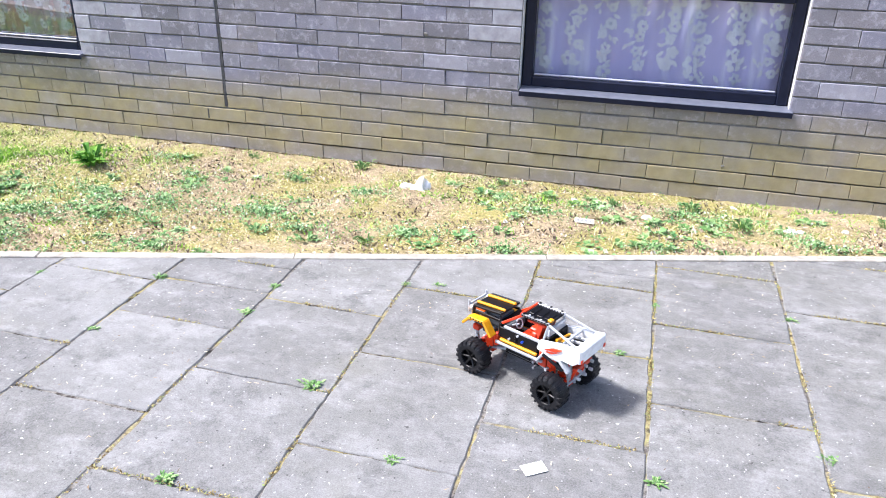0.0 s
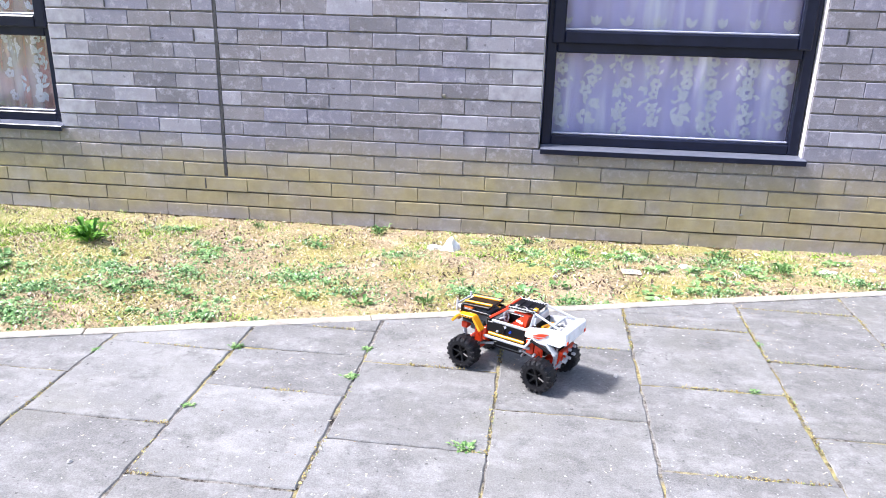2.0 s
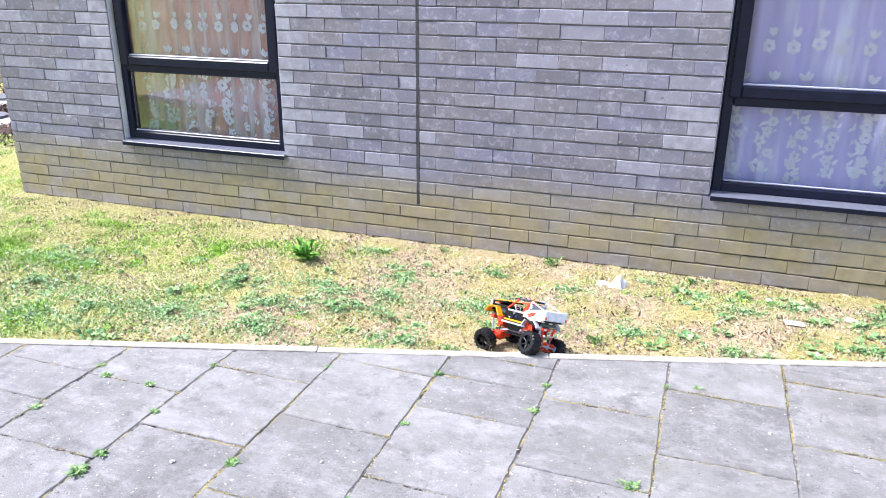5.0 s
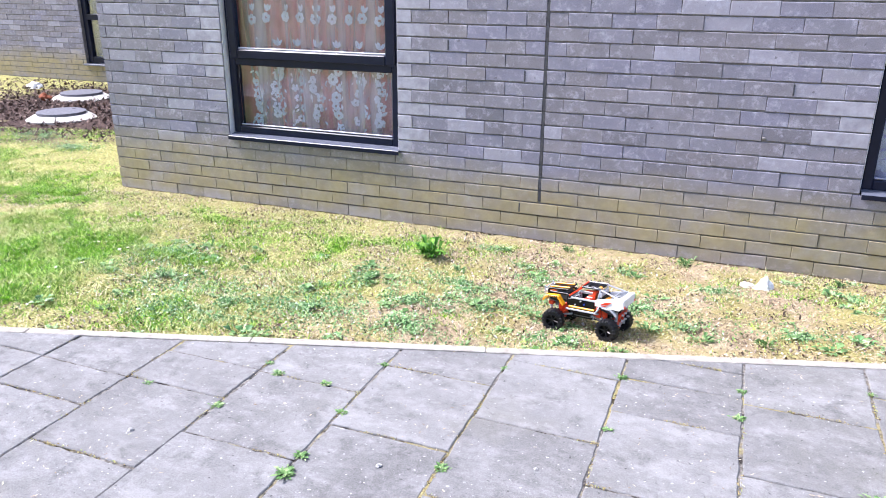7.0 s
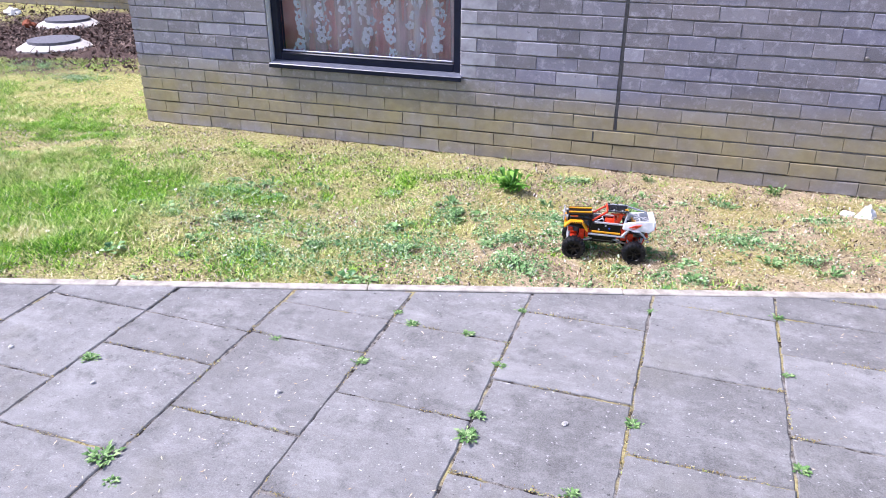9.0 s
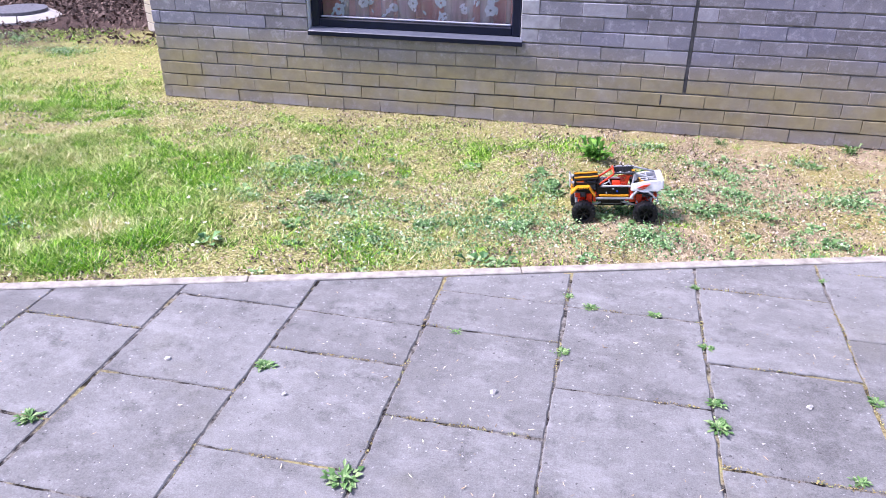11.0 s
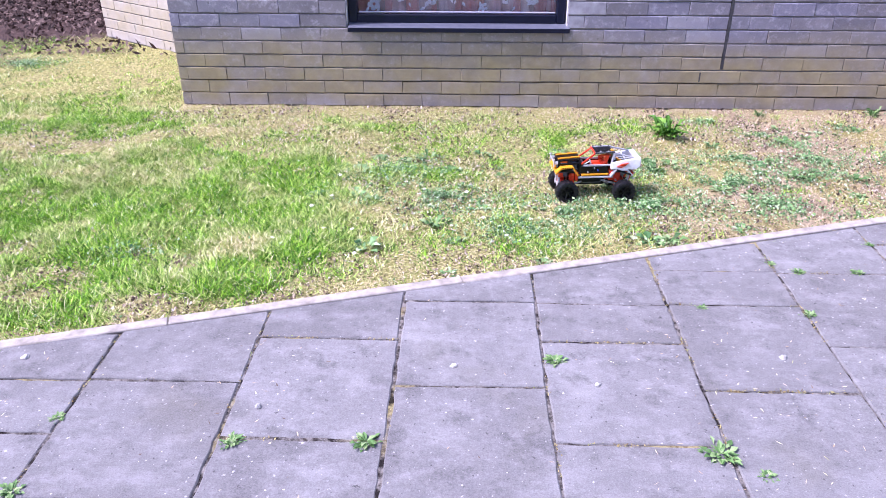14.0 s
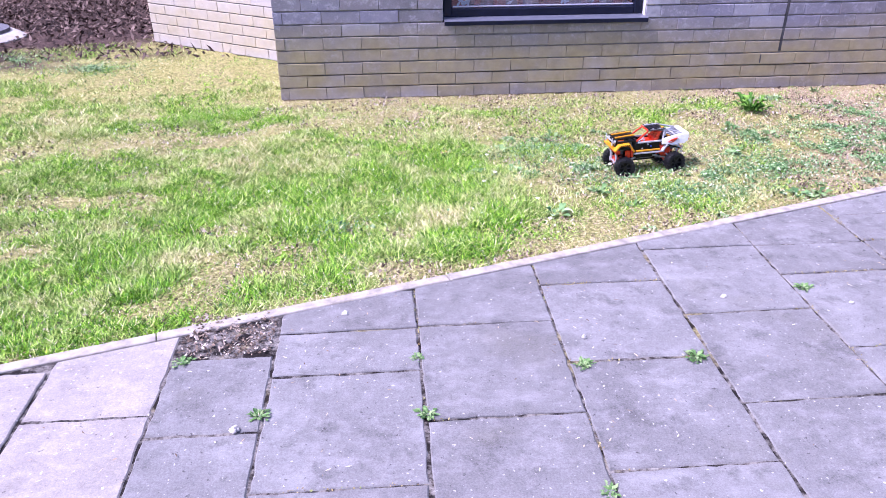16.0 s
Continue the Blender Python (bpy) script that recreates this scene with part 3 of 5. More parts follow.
def leaf_shape(verts, faces, cx, cz, r, a, y):
    i = len(verts)
    for u, w in ((0, 0), (0.35, 0.21), (0.7, 0.17), (1, 0), (0.7, -0.17), (0.35, -0.21)):
        px, pz = cx + (u * math.cos(a) - w * math.sin(a)) * r, cz + (u * math.sin(a) + w * math.cos(a)) * r
        verts.append((px, y(px), pz))
    faces.append(tuple(range(i, i + 6)))


def curtain(name, x0, x1, z0, z1, y0, amp, waves, material, label, seed, flowers=None, lean=0.0):
    rng = random.Random(seed)
    ph = [rng.uniform(0, 6.28) for _ in range(3)]

    def fold(x):
        u = (x - x0) / (x1 - x0)
        return y0 + amp * (math.sin(u * waves * 6.28 + ph[0]) + 0.5 * math.sin(u * waves * 11.3 + ph[1])) / 1.5

    n = 150
    verts, faces = [], []
    for j in range(9):
        z = z0 + (z1 - z0) * j / 8
        for i in range(n + 1):
            x = x0 + (x1 - x0) * i / n
            verts.append((x + lean * (1 - j / 8) ** 2 * (1 - i / n), fold(x), z))
    for j in range(8):
        for i in range(n):
            a = j * (n + 1) + i
            faces.append((a, a + 1, a + n + 2, a + n + 1))
    me = bpy.data.meshes.new(name)
    me.from_pydata(verts, [], faces)
    me.materials.append(material)
    me.polygons.foreach_set("use_smooth", [True] * len(me.polygons))
    ob = tagged(new(name, me), label, "curtain")
    if flowers:
        fv, ff = [], []
        flowers(fv, ff, lambda x: fold(x) - 0.004, rng)
        me = bpy.data.meshes.new("lace_flowers")
        me.from_pydata(fv, [], ff)
        me.materials.append(LACE)
        lace = new("lace_flowers", me)
        lace.parent = ob
        tagged(lace, "white embroidered flowers and leaves", kind="stuff")
    return ob


def lace_band(x0, x1):
    def draw(v, f, y, rng):
        for x in np.arange(x0 + 0.04, x1 - 0.03, 0.115):
            x = float(x) + rng.uniform(-0.02, 0.02)
            flower(v, f, x, 1.075 + rng.uniform(-0.015, 0.015), 0.036, y, 6, rng.uniform(0, 1))
            for a in (1.1, 1.5, 1.9):
                leaf_shape(v, f, x + 0.01, 1.115, 0.05, a + rng.uniform(-0.2, 0.2), y)
        for x in np.arange(x0 + 0.06, x1 - 0.03, 0.15):
            for a in (1.0, 1.6, 2.1):
                leaf_shape(v, f, float(x), 0.90, 0.055, a + rng.uniform(-0.2, 0.2), y)
        for x in np.arange(x0 + 0.05, x1 - 0.03, 0.150):
            x = float(x) + rng.uniform(-0.015, 0.015)
            z = 0.755
            while z > 0.40:
                flower(v, f, x + rng.uniform(-0.032, 0.032), z, rng.uniform(0.022, 0.042), y, rng.choice((5, 6)), rng.uniform(0, 1))
                for _ in range(4):
                    leaf_shape(v, f, x + rng.uniform(-0.05, 0.05), z - rng.uniform(0, 0.04), rng.uniform(0.022, 0.050), rng.choice((0.9, 1.57, 2.2, 3.9, 5.5)) + rng.uniform(-0.4, 0.4), y)
                z -= rng.uniform(0.045, 0.075)
    return draw


def frame_bars(bm, x0, x1, z0, z1, w, y0, y1, bevel=0.006):
    box(bm, x0, x0 + w, y0, y1, z0, z1, bevel)
    box(bm, x1 - w, x1, y0, y1, z0, z1, bevel)
    box(bm, x0 + w - 0.002, x1 - w + 0.002, y0 + 0.0015, y1 - 0.0015, z0, z0 + w, bevel)
    box(bm, x0 + w - 0.002, x1 - w + 0.002, y0 + 0.0015, y1 - 0.0015, z1 - w, z1, bevel)
    return bm


def window(name, o, label):
    x0, x1, z0, z1 = o
    win = tagged(new(name), label, "window", kind="structure")
    yf = WALL_Y + 0.048
    bm = bmesh.new()
    frame_bars(bm, x0 + 0.009, x1 - 0.009, z0 + 0.022, z1 - 0.002, 0.050, yf, yf + 0.07)
    box(bm, x0 + 0.06, x1 - 0.06, yf + 0.0015, yf + 0.068, 0.775, 0.835, 0.006)
    part("window_frame", bm, FRAME, win, "glossy blue-black window frame")
    bm = bmesh.new()
    frame_bars(bm, x0 + 0.032, x1 - 0.032, 0.818, z1 - 0.03, 0.062, yf - 0.018, yf + 0.03, 0.008)
    part("sash", bm, FRAME, win, "dark opening sash standing proud")
    bm = bmesh.new()
    box(bm, x0 + 0.094, x1 - 0.094, yf - 0.004, yf + 0.012, 0.8805, 0.891, 0.003)
    box(bm, x0 + 0.066, x1 - 0.066, yf + 0.006, yf + 0.02, 0.3805, 0.389, 0.003)
    part("glazing_bead", bm, BEAD, win, "pale grey glazing bead")
    for a, b, c, d, y in ((x0 + 0.062, x1 - 0.062, 0.379, 0.777, yf + 0.030), (x0 + 0.092, x1 - 0.092, 0.878, z1 - 0.09, yf + 0.015)):
        bm = bmesh.new()
        box(bm, a, b, y, y + 0.005, c, d)
        p = part("pane", bm, GLASS, win, "clear window pane")
        p.visible_shadow = False
    bm = bmesh.new()
    # folded metal sill, sloping to a turned-down nose; its sky sheen is in the colour
    vs = [(WALL_Y + 0.055, z0 + 0.0235), (WALL_Y - 0.024, z0 + 0.014), (WALL_Y - 0.027, z0 + 0.011), (WALL_Y - 0.027, z0 - 0.012), (WALL_Y - 0.018, z0 - 0.012), (WALL_Y - 0.016, z0 + 0.002), (WALL_Y + 0.055, z0 + 0.006)]
    a = [bm.verts.new((x0 + 0.010, y, z)) for y, z in vs]
    b = [bm.verts.new((x1 + 0.012, y, z)) for y, z in vs]
    for i in range(len(vs)):
        bm.faces.new((a[i], a[i - 1], b[i - 1], b[i]))
    bm.faces.new(a)
    bm.faces.new(b[::-1])
    sill = part("window_sill", bm, SILL, win, "metal sill, the sky sheen of its top put into a slate-grey colour")
    # thin dark strip over the front, so only the top looks lit
    bm = bmesh.new()
    box(bm, x0 + 0.009, x1 + 0.013, WALL_Y - 0.0295, WALL_Y - 0.0265, z0 - 0.013, z0 + 0.0115, 0.0008)
    part("sill_nose", bm, FRAME, sill, "turned-down nose of the sill, kept darker than the sky-lit top by a strip")
    return win


window("window_1", OPEN[0], "dark-framed window with a rose curtain behind lace")
window("window_2", OPEN[1], "dark-framed window with white lace net curtains")
for o, rose in ((OPEN[0], True), (OPEN[1], False)):
    a, b = o[0] - 0.05, o[1] + 0.05
    bm = bmesh.new()
    # shallow room behind the opening
    box(bm, a - 0.4, b + 0.4, 6.0, 6.05, -0.1, 2.5)
    box(bm, a - 0.45, a - 0.4, WALL_Y + 0.272, 6.0, -0.1, 2.5)
    box(bm, b + 0.4, b + 0.45, WALL_Y + 0.272, 6.0, -0.1, 2.5)
    box(bm, a - 0.4, b + 0.4, WALL_Y + 0.272, 6.0, 2.5, 2.55)
    box(bm, a - 0.4, b + 0.4, WALL_Y + 0.272, 6.0, -0.15, -0.1)
    tagged(part("room", bm, ROOM), "plain plastered room behind the window", "room", kind="structure")
    if rose:
        curtain("net_curtain", o[0] + 0.03, b, 0.35, 1.66, WALL_Y + 0.150, 0.013, 8, NET_ROSE, "white lace net curtain drawn aside at its foot", 4, lace_band(o[0] + 0.12, o[1] - 0.01), lean=0.14)
        curtain("rose_curtain", a, b, 0.34, 1.66, WALL_Y + 0.178, 0.010, 10, ROSE, "dusty rose curtain hanging in soft folds", 9)
    else:
        curtain("net_curtain", a, b, 0.35, 1.66, WALL_Y + 0.152, 0.017, 8, NET, "white lace net curtain with floral border", 6, lace_band(o[0] + 0.03, o[1] - 0.01))

# ---- wing with the pale foot, and the far house ----
wing = tagged(new("wall_wing"), "pale brick wall of a neighbouring wing", "wall", kind="structure")
WA = Vector((-6.70, 5.38, 0))
wing_m = Matrix.Translation(WA) @ pose(0, 0, 0, 0, 0, -34.5)
bm = bmesh.new()
box(bm, 0.004, 1.75, 0.007, 0.25, -0.4, 2.6, 0, wing_m)
part("wall_core", bm, MORTAR, wing)
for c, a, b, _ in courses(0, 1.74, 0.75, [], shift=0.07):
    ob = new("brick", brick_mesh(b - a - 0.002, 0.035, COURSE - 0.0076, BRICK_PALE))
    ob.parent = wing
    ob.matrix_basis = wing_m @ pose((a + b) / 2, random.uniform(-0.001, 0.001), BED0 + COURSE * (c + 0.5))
far = tagged(new("wall_far"), "brick wall of the house across the yard", "wall", kind="structure")
FY, FX = 8.12, -10.35
bm = bmesh.new()
box(bm, -16, FX, FY + 0.007, FY + 0.3, -0.4, 2.6)
box(bm, FX - 0.001, FX + 1.25, FY + 0.007, FY + 0.3, -0.4, 0.08)
box(bm, FX - 0.001, FX + 1.25, FY + 0.007, FY + 0.3, 1.5, 2.6)
box(bm, FX + 1.25, -5.7, FY + 0.007, FY + 0.3, -0.4, 2.6)
part("wall_core", bm, MORTAR, far)
fo = [(FX, FX + 1.25, 0.08, 1.5)]
joined_bricks("brickwork", [(c, a, b) for c, a, b, _ in courses(-16, -5.75, 2.5, fo)], BRICK_JOINED, "grey-brown bricks", far, Matrix.Translation((0, FY, 0)))
fw = tagged(new("window_3"), "dark-framed window with yellow and white curtains", "window", kind="structure")
bm = bmesh.new()
frame_bars(bm, FX, FX + 1.25, 0.11, 1.5, 0.09, FY + 0.05, FY + 0.12)
box(bm, FX + 0.08, FX + 1.17, FY + 0.04, FY + 0.11, 0.72, 0.80, 0.005)
part("window_frame", bm, FRAME, fw)
bm = bmesh.new()
box(bm, FX - 0.02, FX + 1.27, FY - 0.05, FY + 0.05, 0.075, 0.10, 0.004)
part("window_sill", bm, SILL, fw)
bm = bmesh.new()
box(bm, FX + 0.08, FX + 1.17, FY + 0.085, FY + 0.09, 0.18, 1.45)
part("pane", bm, GLASS, fw).visible_shadow = False
curtain("yellow_curtain", FX + 0.30, FX + 1.3, 0.15, 1.5, FY + 0.22, 0.02, 5, GOLD, "golden yellow curtain hanging behind the glass", 3)
curtain("white_curtain", FX + 0.02, FX + 0.34, 0.15, 1.5, FY + 0.17, 0.015, 2, NET, "white net curtain beside the yellow one", 5)

# ---- lawn: blades, straw, clover ----
rng = np.random.default_rng(11)


def value_noise(x, y, scale, seed):
    """Smooth value noise in 0..1."""
    r = np.random.default_rng(seed).random((64, 64))
    u, v = x * scale + 1000, y * scale + 1000
    i, j = np.floor(u).astype(int), np.floor(v).astype(int)
    fu, fv = u - i, v - j
    fu, fv = fu * fu * (3 - 2 * fu), fv * fv * (3 - 2 * fv)
    g = lambda a, b: r[a % 64, b % 64]
    return (g(i, j) * (1 - fu) + g(i + 1, j) * fu) * (1 - fv) + (g(i, j + 1) * (1 - fu) + g(i + 1, j + 1) * fu) * fv


def on_lawn(x, y):
    k = y > KERB_A + KERB_B * x + KERB_W + 0.004
    return k & ((y < WALL_Y - 0.01) | (x < CORNER - 0.03))


def greenness(x, y):
    """How green the grass is: lush towards the open side, bare by the walls."""
    n = 0.45 * value_noise(x, y * 1.6, 1.5, 1) + 0.35 * value_noise(x, y * 1.5, 4.2, 2) + 0.20 * value_noise(x, y, 13, 3)
    west = np.clip((-2.5 - x + 0.6 * (y - 2.6)) / 1.6, 0, 1)
    wall = np.clip((WALL_Y - y) / 0.36 - 0.3, 0, 1)
    wall = np.where(x < CORNER, np.clip((5.0 - y) / 1.2, 0.12, 1), wall)
    edge = np.clip((y - (KERB_A + KERB_B * x) - KERB_W - 0.02 + 0.05 * n) / 0.26, 0.08, 1)
    g = 1.25 * west * wall * edge * np.clip((n - 0.335) * 4.0, 0.20, 1)
    path = np.clip(np.abs((y - 3.05) - 0.25 * (x + 5.2)) / 0.26, 0.12, 1)
    bare = np.clip(np.hypot(x + 6.15, (y - 4.55) * 0.9) / 0.75 - 0.35, 0.04, 1)
    g = g * np.where(x < -4.6, path, 1) * np.where(y > 3.4, bare, 1)
    return np.clip(g + 0.03 + 0.16 * (n > 0.62) * edge, 0, 1)


def scatter(n, x0, x1, y0, y1):
    x, y = rng.uniform(x0, x1, n), rng.uniform(y0, y1, n)
    k = on_lawn(x, y)
    return x[k], y[k]


def blades(x, y, h, w, lean):
    a, b = rng.uniform(0, 2 * np.pi, x.size), rng.uniform(0, 2 * np.pi, x.size)
    z = lawn_z(x, y) - 0.004
    dx, dy = np.cos(a) * w / 2, np.sin(a) * w / 2
    l = lean * h
    tip = np.stack([x + np.cos(b) * l, y + np.sin(b) * l, z + h], -1)
    return np.stack([np.stack([x - dx, y - dy, z], -1), np.stack([x + dx, y + dy, z], -1), tip], 1)


def flat_bits(x, y, length, w, lift, tilt=0.25):
    a = rng.uniform(0, 2 * np.pi, x.size)
    z = lawn_z(x, y) + lift
    ux, uy, vx, vy = np.cos(a) * length / 2, np.sin(a) * length / 2, -np.sin(a) * w / 2, np.cos(a) * w / 2
    t = rng.normal(0, tilt, x.size) * length / 2
    s = rng.normal(0, tilt, x.size) * w / 2
    c = lambda p, q: np.stack([x + p * ux + q * vx, y + p * uy + q * vy, z + p * t + q * s], -1)
    return np.stack([c(-1, -0.6), c(0, -1), c(1, 0), c(0, 1)], 1)


def strip(n, x0, x1, depth):
    """Points within a strip behind the kerb."""
    x = rng.uniform(x0, x1, n)
    y = KERB_A + KERB_B * x + KERB_W + rng.uniform(0, depth, n)
    k = on_lawn(x, y)
    return x[k], y[k]


for count, x0, x1, depth in ((1000000, -6.6, 1.5, 2.6), (320000, -9.5, -5.45, 5.0)):
    x, y = strip(count, x0, x1, depth)
    keep = rng.random(x.size) < greenness(x, y)
    x, y = x[keep], y[keep]
    clump = value_noise(x, y, 9, 5)
    h = rng.uniform(0.008, 0.027, x.size) * (0.3 + 0.9 * clump + 0.5 * greenness(x, y))
    cloud("grass", blades(x, y, h, rng.uniform(0.0040, 0.0080, x.size), rng.uniform(0.3, 2.0, x.size)), GRASS, "patchy short green and yellowing grass", "grass")

x, y = strip(330000, -8.6, 1.6, 2.9)
n = value_noise(x, y, 3.2, 7)
keep = rng.random(x.size) < np.clip(0.3 + 0.9 * n - 0.85 * greenness(x, y), 0.05, 1) * 0.85
x, y = x[keep], y[keep]
cloud("straw", flat_bits(x, y, rng.uniform(0.006, 0.026, x.size), rng.uniform(0.0010, 0.0024, x.size), rng.uniform(0.002, 0.014, x.size), 0.4), STRAW, "dry straw-coloured grass litter", "dry grass")

# standing dry grass between the green clumps
x, y = strip(420000, -8.6, 0.5, 2.9)
g = greenness(x, y)
keep = rng.random(x.size) < np.clip(1.15 * (value_noise(x, y, 5, 17) - 0.25) - 0.9 * g, 0.02, 0.7) * np.clip((-0.6 - x) / 1.6, 0.08, 1)
x, y = x[keep], y[keep]
cloud("dry_grass", blades(x, y, rng.uniform(0.006, 0.024, x.size), rng.uniform(0.0018, 0.0036, x.size), rng.uniform(0.5, 2.2, x.size)), STRAW, "short dry standing grass between green clumps", "dry grass")

# clover and broad-leaved weeds in patches
PATCHES = [(-1.617, 2.748, 0.20), (-2.087, 2.696, 0.14), (-0.432, 3.080, 0.11), (-1.253, 3.101, 0.10), (0.324, 3.193, 0.11), (-0.641, 3.292, 0.08), (0.185, 3.309, 0.10),
           (-0.217, 3.252, 0.09), (-2.098, 2.930, 0.09), (-2.220, 3.104, 0.08), (-1.360, 2.569, 0.12), (-2.176, 2.530, 0.16), (-2.597, 2.400, 0.22), (-2.988, 2.166, 0.26),
           (-2.496, 2.136, 0.2), (-3.389, 2.069, 0.24), (-3.893, 2.266, 0.22), (-3.558, 1.872, 0.16), (-4.095, 2.560, 0.18), (-2.448, 2.724, 0.16), (-1.842, 2.238, 0.15), (-2.899, 2.595, 0.16),
           (-0.894, 2.666, 0.12), (-0.497, 2.587, 0.10), (0.093, 2.809, 0.09), (0.728, 3.048, 0.12), (1.167, 3.143, 0.12), (-1.752, 3.261, 0.07), (-2.500, 3.307, 0.07), (-5.058, 1.729, 0.09), (-7.617, 4.822, 0.2), (-6.919, 4.524, 0.2)]
xs, ys = [], []
for px, py, pr in PATCHES:
    m = int(4600 * pr * pr / 0.04 * 0.42)
    r, a = pr * np.abs(rng.normal(0, 0.85, m)), rng.uniform(0, 6.283, m)
    xs.append(px + 1.35 * r * np.cos(a))
    ys.append(py + 0.8 * r * np.sin(a))
x, y = np.concatenate(xs), np.concatenate(ys)
sx, sy = scatter(26000, -8.0, 1.5, 0.5, 5.0)
kk = rng.random(sx.size) < 0.12 + 0.5 * (value_noise(sx, sy, 6, 21) > 0.66)
x, y = np.concatenate([x, sx[kk]]), np.concatenate([y, sy[kk]])
kk = on_lawn(x, y) & (value_noise(x, y, 14, 8) > 0.3)
x, y = x[kk], y[kk]
size = rng.uniform(0.005, 0.0135, x.size)
cloud("clover", flat_bits(x, y, size, size * 0.8, rng.uniform(0.004, 0.026, x.size), 0.5), CLOVER, "low clover and broad-leaved weeds", "clover")

# crumbs of soil and dead leaf over the thin lawn
x, y = strip(110000, -7.5, 1.6, 2.6)
keep = rng.random(x.size) < np.clip(1.3 * value_noise(x, y, 6, 27) - 0.35, 0.03, 1) * (1 - 0.75 * greenness(x, y))
x, y = x[keep], y[keep]
cloud("soil_crumbs", flat_bits(x, y, rng.uniform(0.005, 0.019, x.size), rng.uniform(0.004, 0.011, x.size), rng.uniform(0.003, 0.012, x.size), 0.7), CRUMB, "loose soil crumbs and dead leaf scraps", "soil crumbs")

# bark litter by the wing
x, y = rng.uniform(-11.5, -6.0, 24000), rng.uniform(4.8, 8.0, 24000)
kk = rng.random(x.size) < np.exp(-(((x + 8.2) / 1.7) ** 2 + ((y - 6.5) / 0.95) ** 2)) + 0.14
x, y = x[kk], y[kk]
cloud("bark_litter", flat_bits(x, y, rng.uniform(0.02, 0.07, x.size), rng.uniform(0.01, 0.03, x.size), rng.uniform(0.004, 0.03, x.size), 0.6), BARK, "dark bark and dead leaf litter", "bark")

# moss and crumbs in the paving joints
xs, ys = [], []
for c in range(0, 15):
    m = 1700
    yy = rng.uniform(-0.1, 2.9, m)
    xx = COL0 + COLW * c + rng.normal(0, 0.004, m)
    kk = value_noise(xx * 3, yy, 6, 30 + c) > 0.50
    xs.append(xx[kk]), ys.append(yy[kk])
for c in range(0, 15):
    for r in range(-2, 6):
        yy = (0.8275 if c % 2 else 0.62) + ROWH * r
        m = 260
        xx = COL0 + COLW * (c - rng.random(m))
        kk = value_noise(xx, xx * 0 + yy, 7, 60 + r) > 0.46
        xs.append(xx[kk]), ys.append(yy + rng.normal(0, 0.004, kk.sum()))
x, y = np.concatenate(xs), np.concatenate(ys)
kk = (y < KERB_A + KERB_B * x - 0.01) & (rng.random(x.size) < np.clip(0.30 + 0.7 * (x + 3.2) / 3.0, 0.16, 1)) & (value_noise(x, y, 9, 77) > 0.34)
x, y = x[kk], y[kk]
bits = flat_bits(x, y, rng.uniform(0.003, 0.009, x.size), rng.uniform(0.002, 0.005, x.size), 0.0, 0.5)
bits[:, :, 2] += (-lawn_z(x, y) - 0.003 + rng.uniform(0, 0.005, x.size))[:, None]
cloud("joint_moss", bits, MOSS, "tufts of yellow moss in the paving joints", "moss")

# dry bits and crumbs lying on the slabs
x, y = rng.uniform(-5.8, 1.2, 5200), rng.uniform(0.2, 2.9, 5200)
kk = y < KERB_A + KERB_B * x - 0.01
x, y = x[kk], y[kk]
kk = rng.random(x.size) < 0.08 + 0.6 * (value_noise(x, y, 3, 40) > 0.6)
x, y = x[kk], y[kk]
bits = flat_bits(x, y, rng.uniform(0.004, 0.02, x.size), rng.uniform(0.0012, 0.004, x.size), 0.0, 0.08)
bits[:, :, 2] += (-lawn_z(x, y) + 0.0035)[:, None]
cloud("paving_litter", bits, STRAW, "scattered dry stalks and crumbs on the paving", "litter")


def weed_tuft(x, y, z, r, seed, tall=0.6, leaves=70, label="small green weed growing in a paving joint", slim=1.0, material=None):
    """A rosette of small pointed leaves, folded along the midrib."""
    q = random.Random(seed)
    bm = bmesh.new()
    for i in range(leaves):
        a, up = q.uniform(0, 6.283), q.uniform(0.05, tall)
        l = r * q.uniform(0.25, 0.75)
        w = l * q.uniform(0.16, 0.34) * slim
        ca, sa = math.cos(a), math.sin(a)
        d = abs(q.gauss(0, r * 0.38))
        ox, oy, oz = ca * d, sa * d * 0.8, q.uniform(0, 0.25) * r * tall
        pts = []
        for u, s, lift in ((0, 0, 0), (0.45, 1, 0.9), (0.45, -1, 0.9), (0.5, 0, 0.72), (1.0, 0, 0.8)):
            pts.append(bm.verts.new((ox + ca * u * l - sa * s * w, oy + sa * u * l + ca * s * w, oz + up * l * lift)))
        bm.faces.new((pts[0], pts[3], pts[1]))
        bm.faces.new((pts[0], pts[2], pts[3]))
        bm.faces.new((pts[1], pts[3], pts[4]))
        bm.faces.new((pts[3], pts[2], pts[4]))
    ob = tagged(part("weed", bm, material or WEED), label, "weed", group="weeds")
    ob.matrix_basis = pose(x, y, z)
    return ob


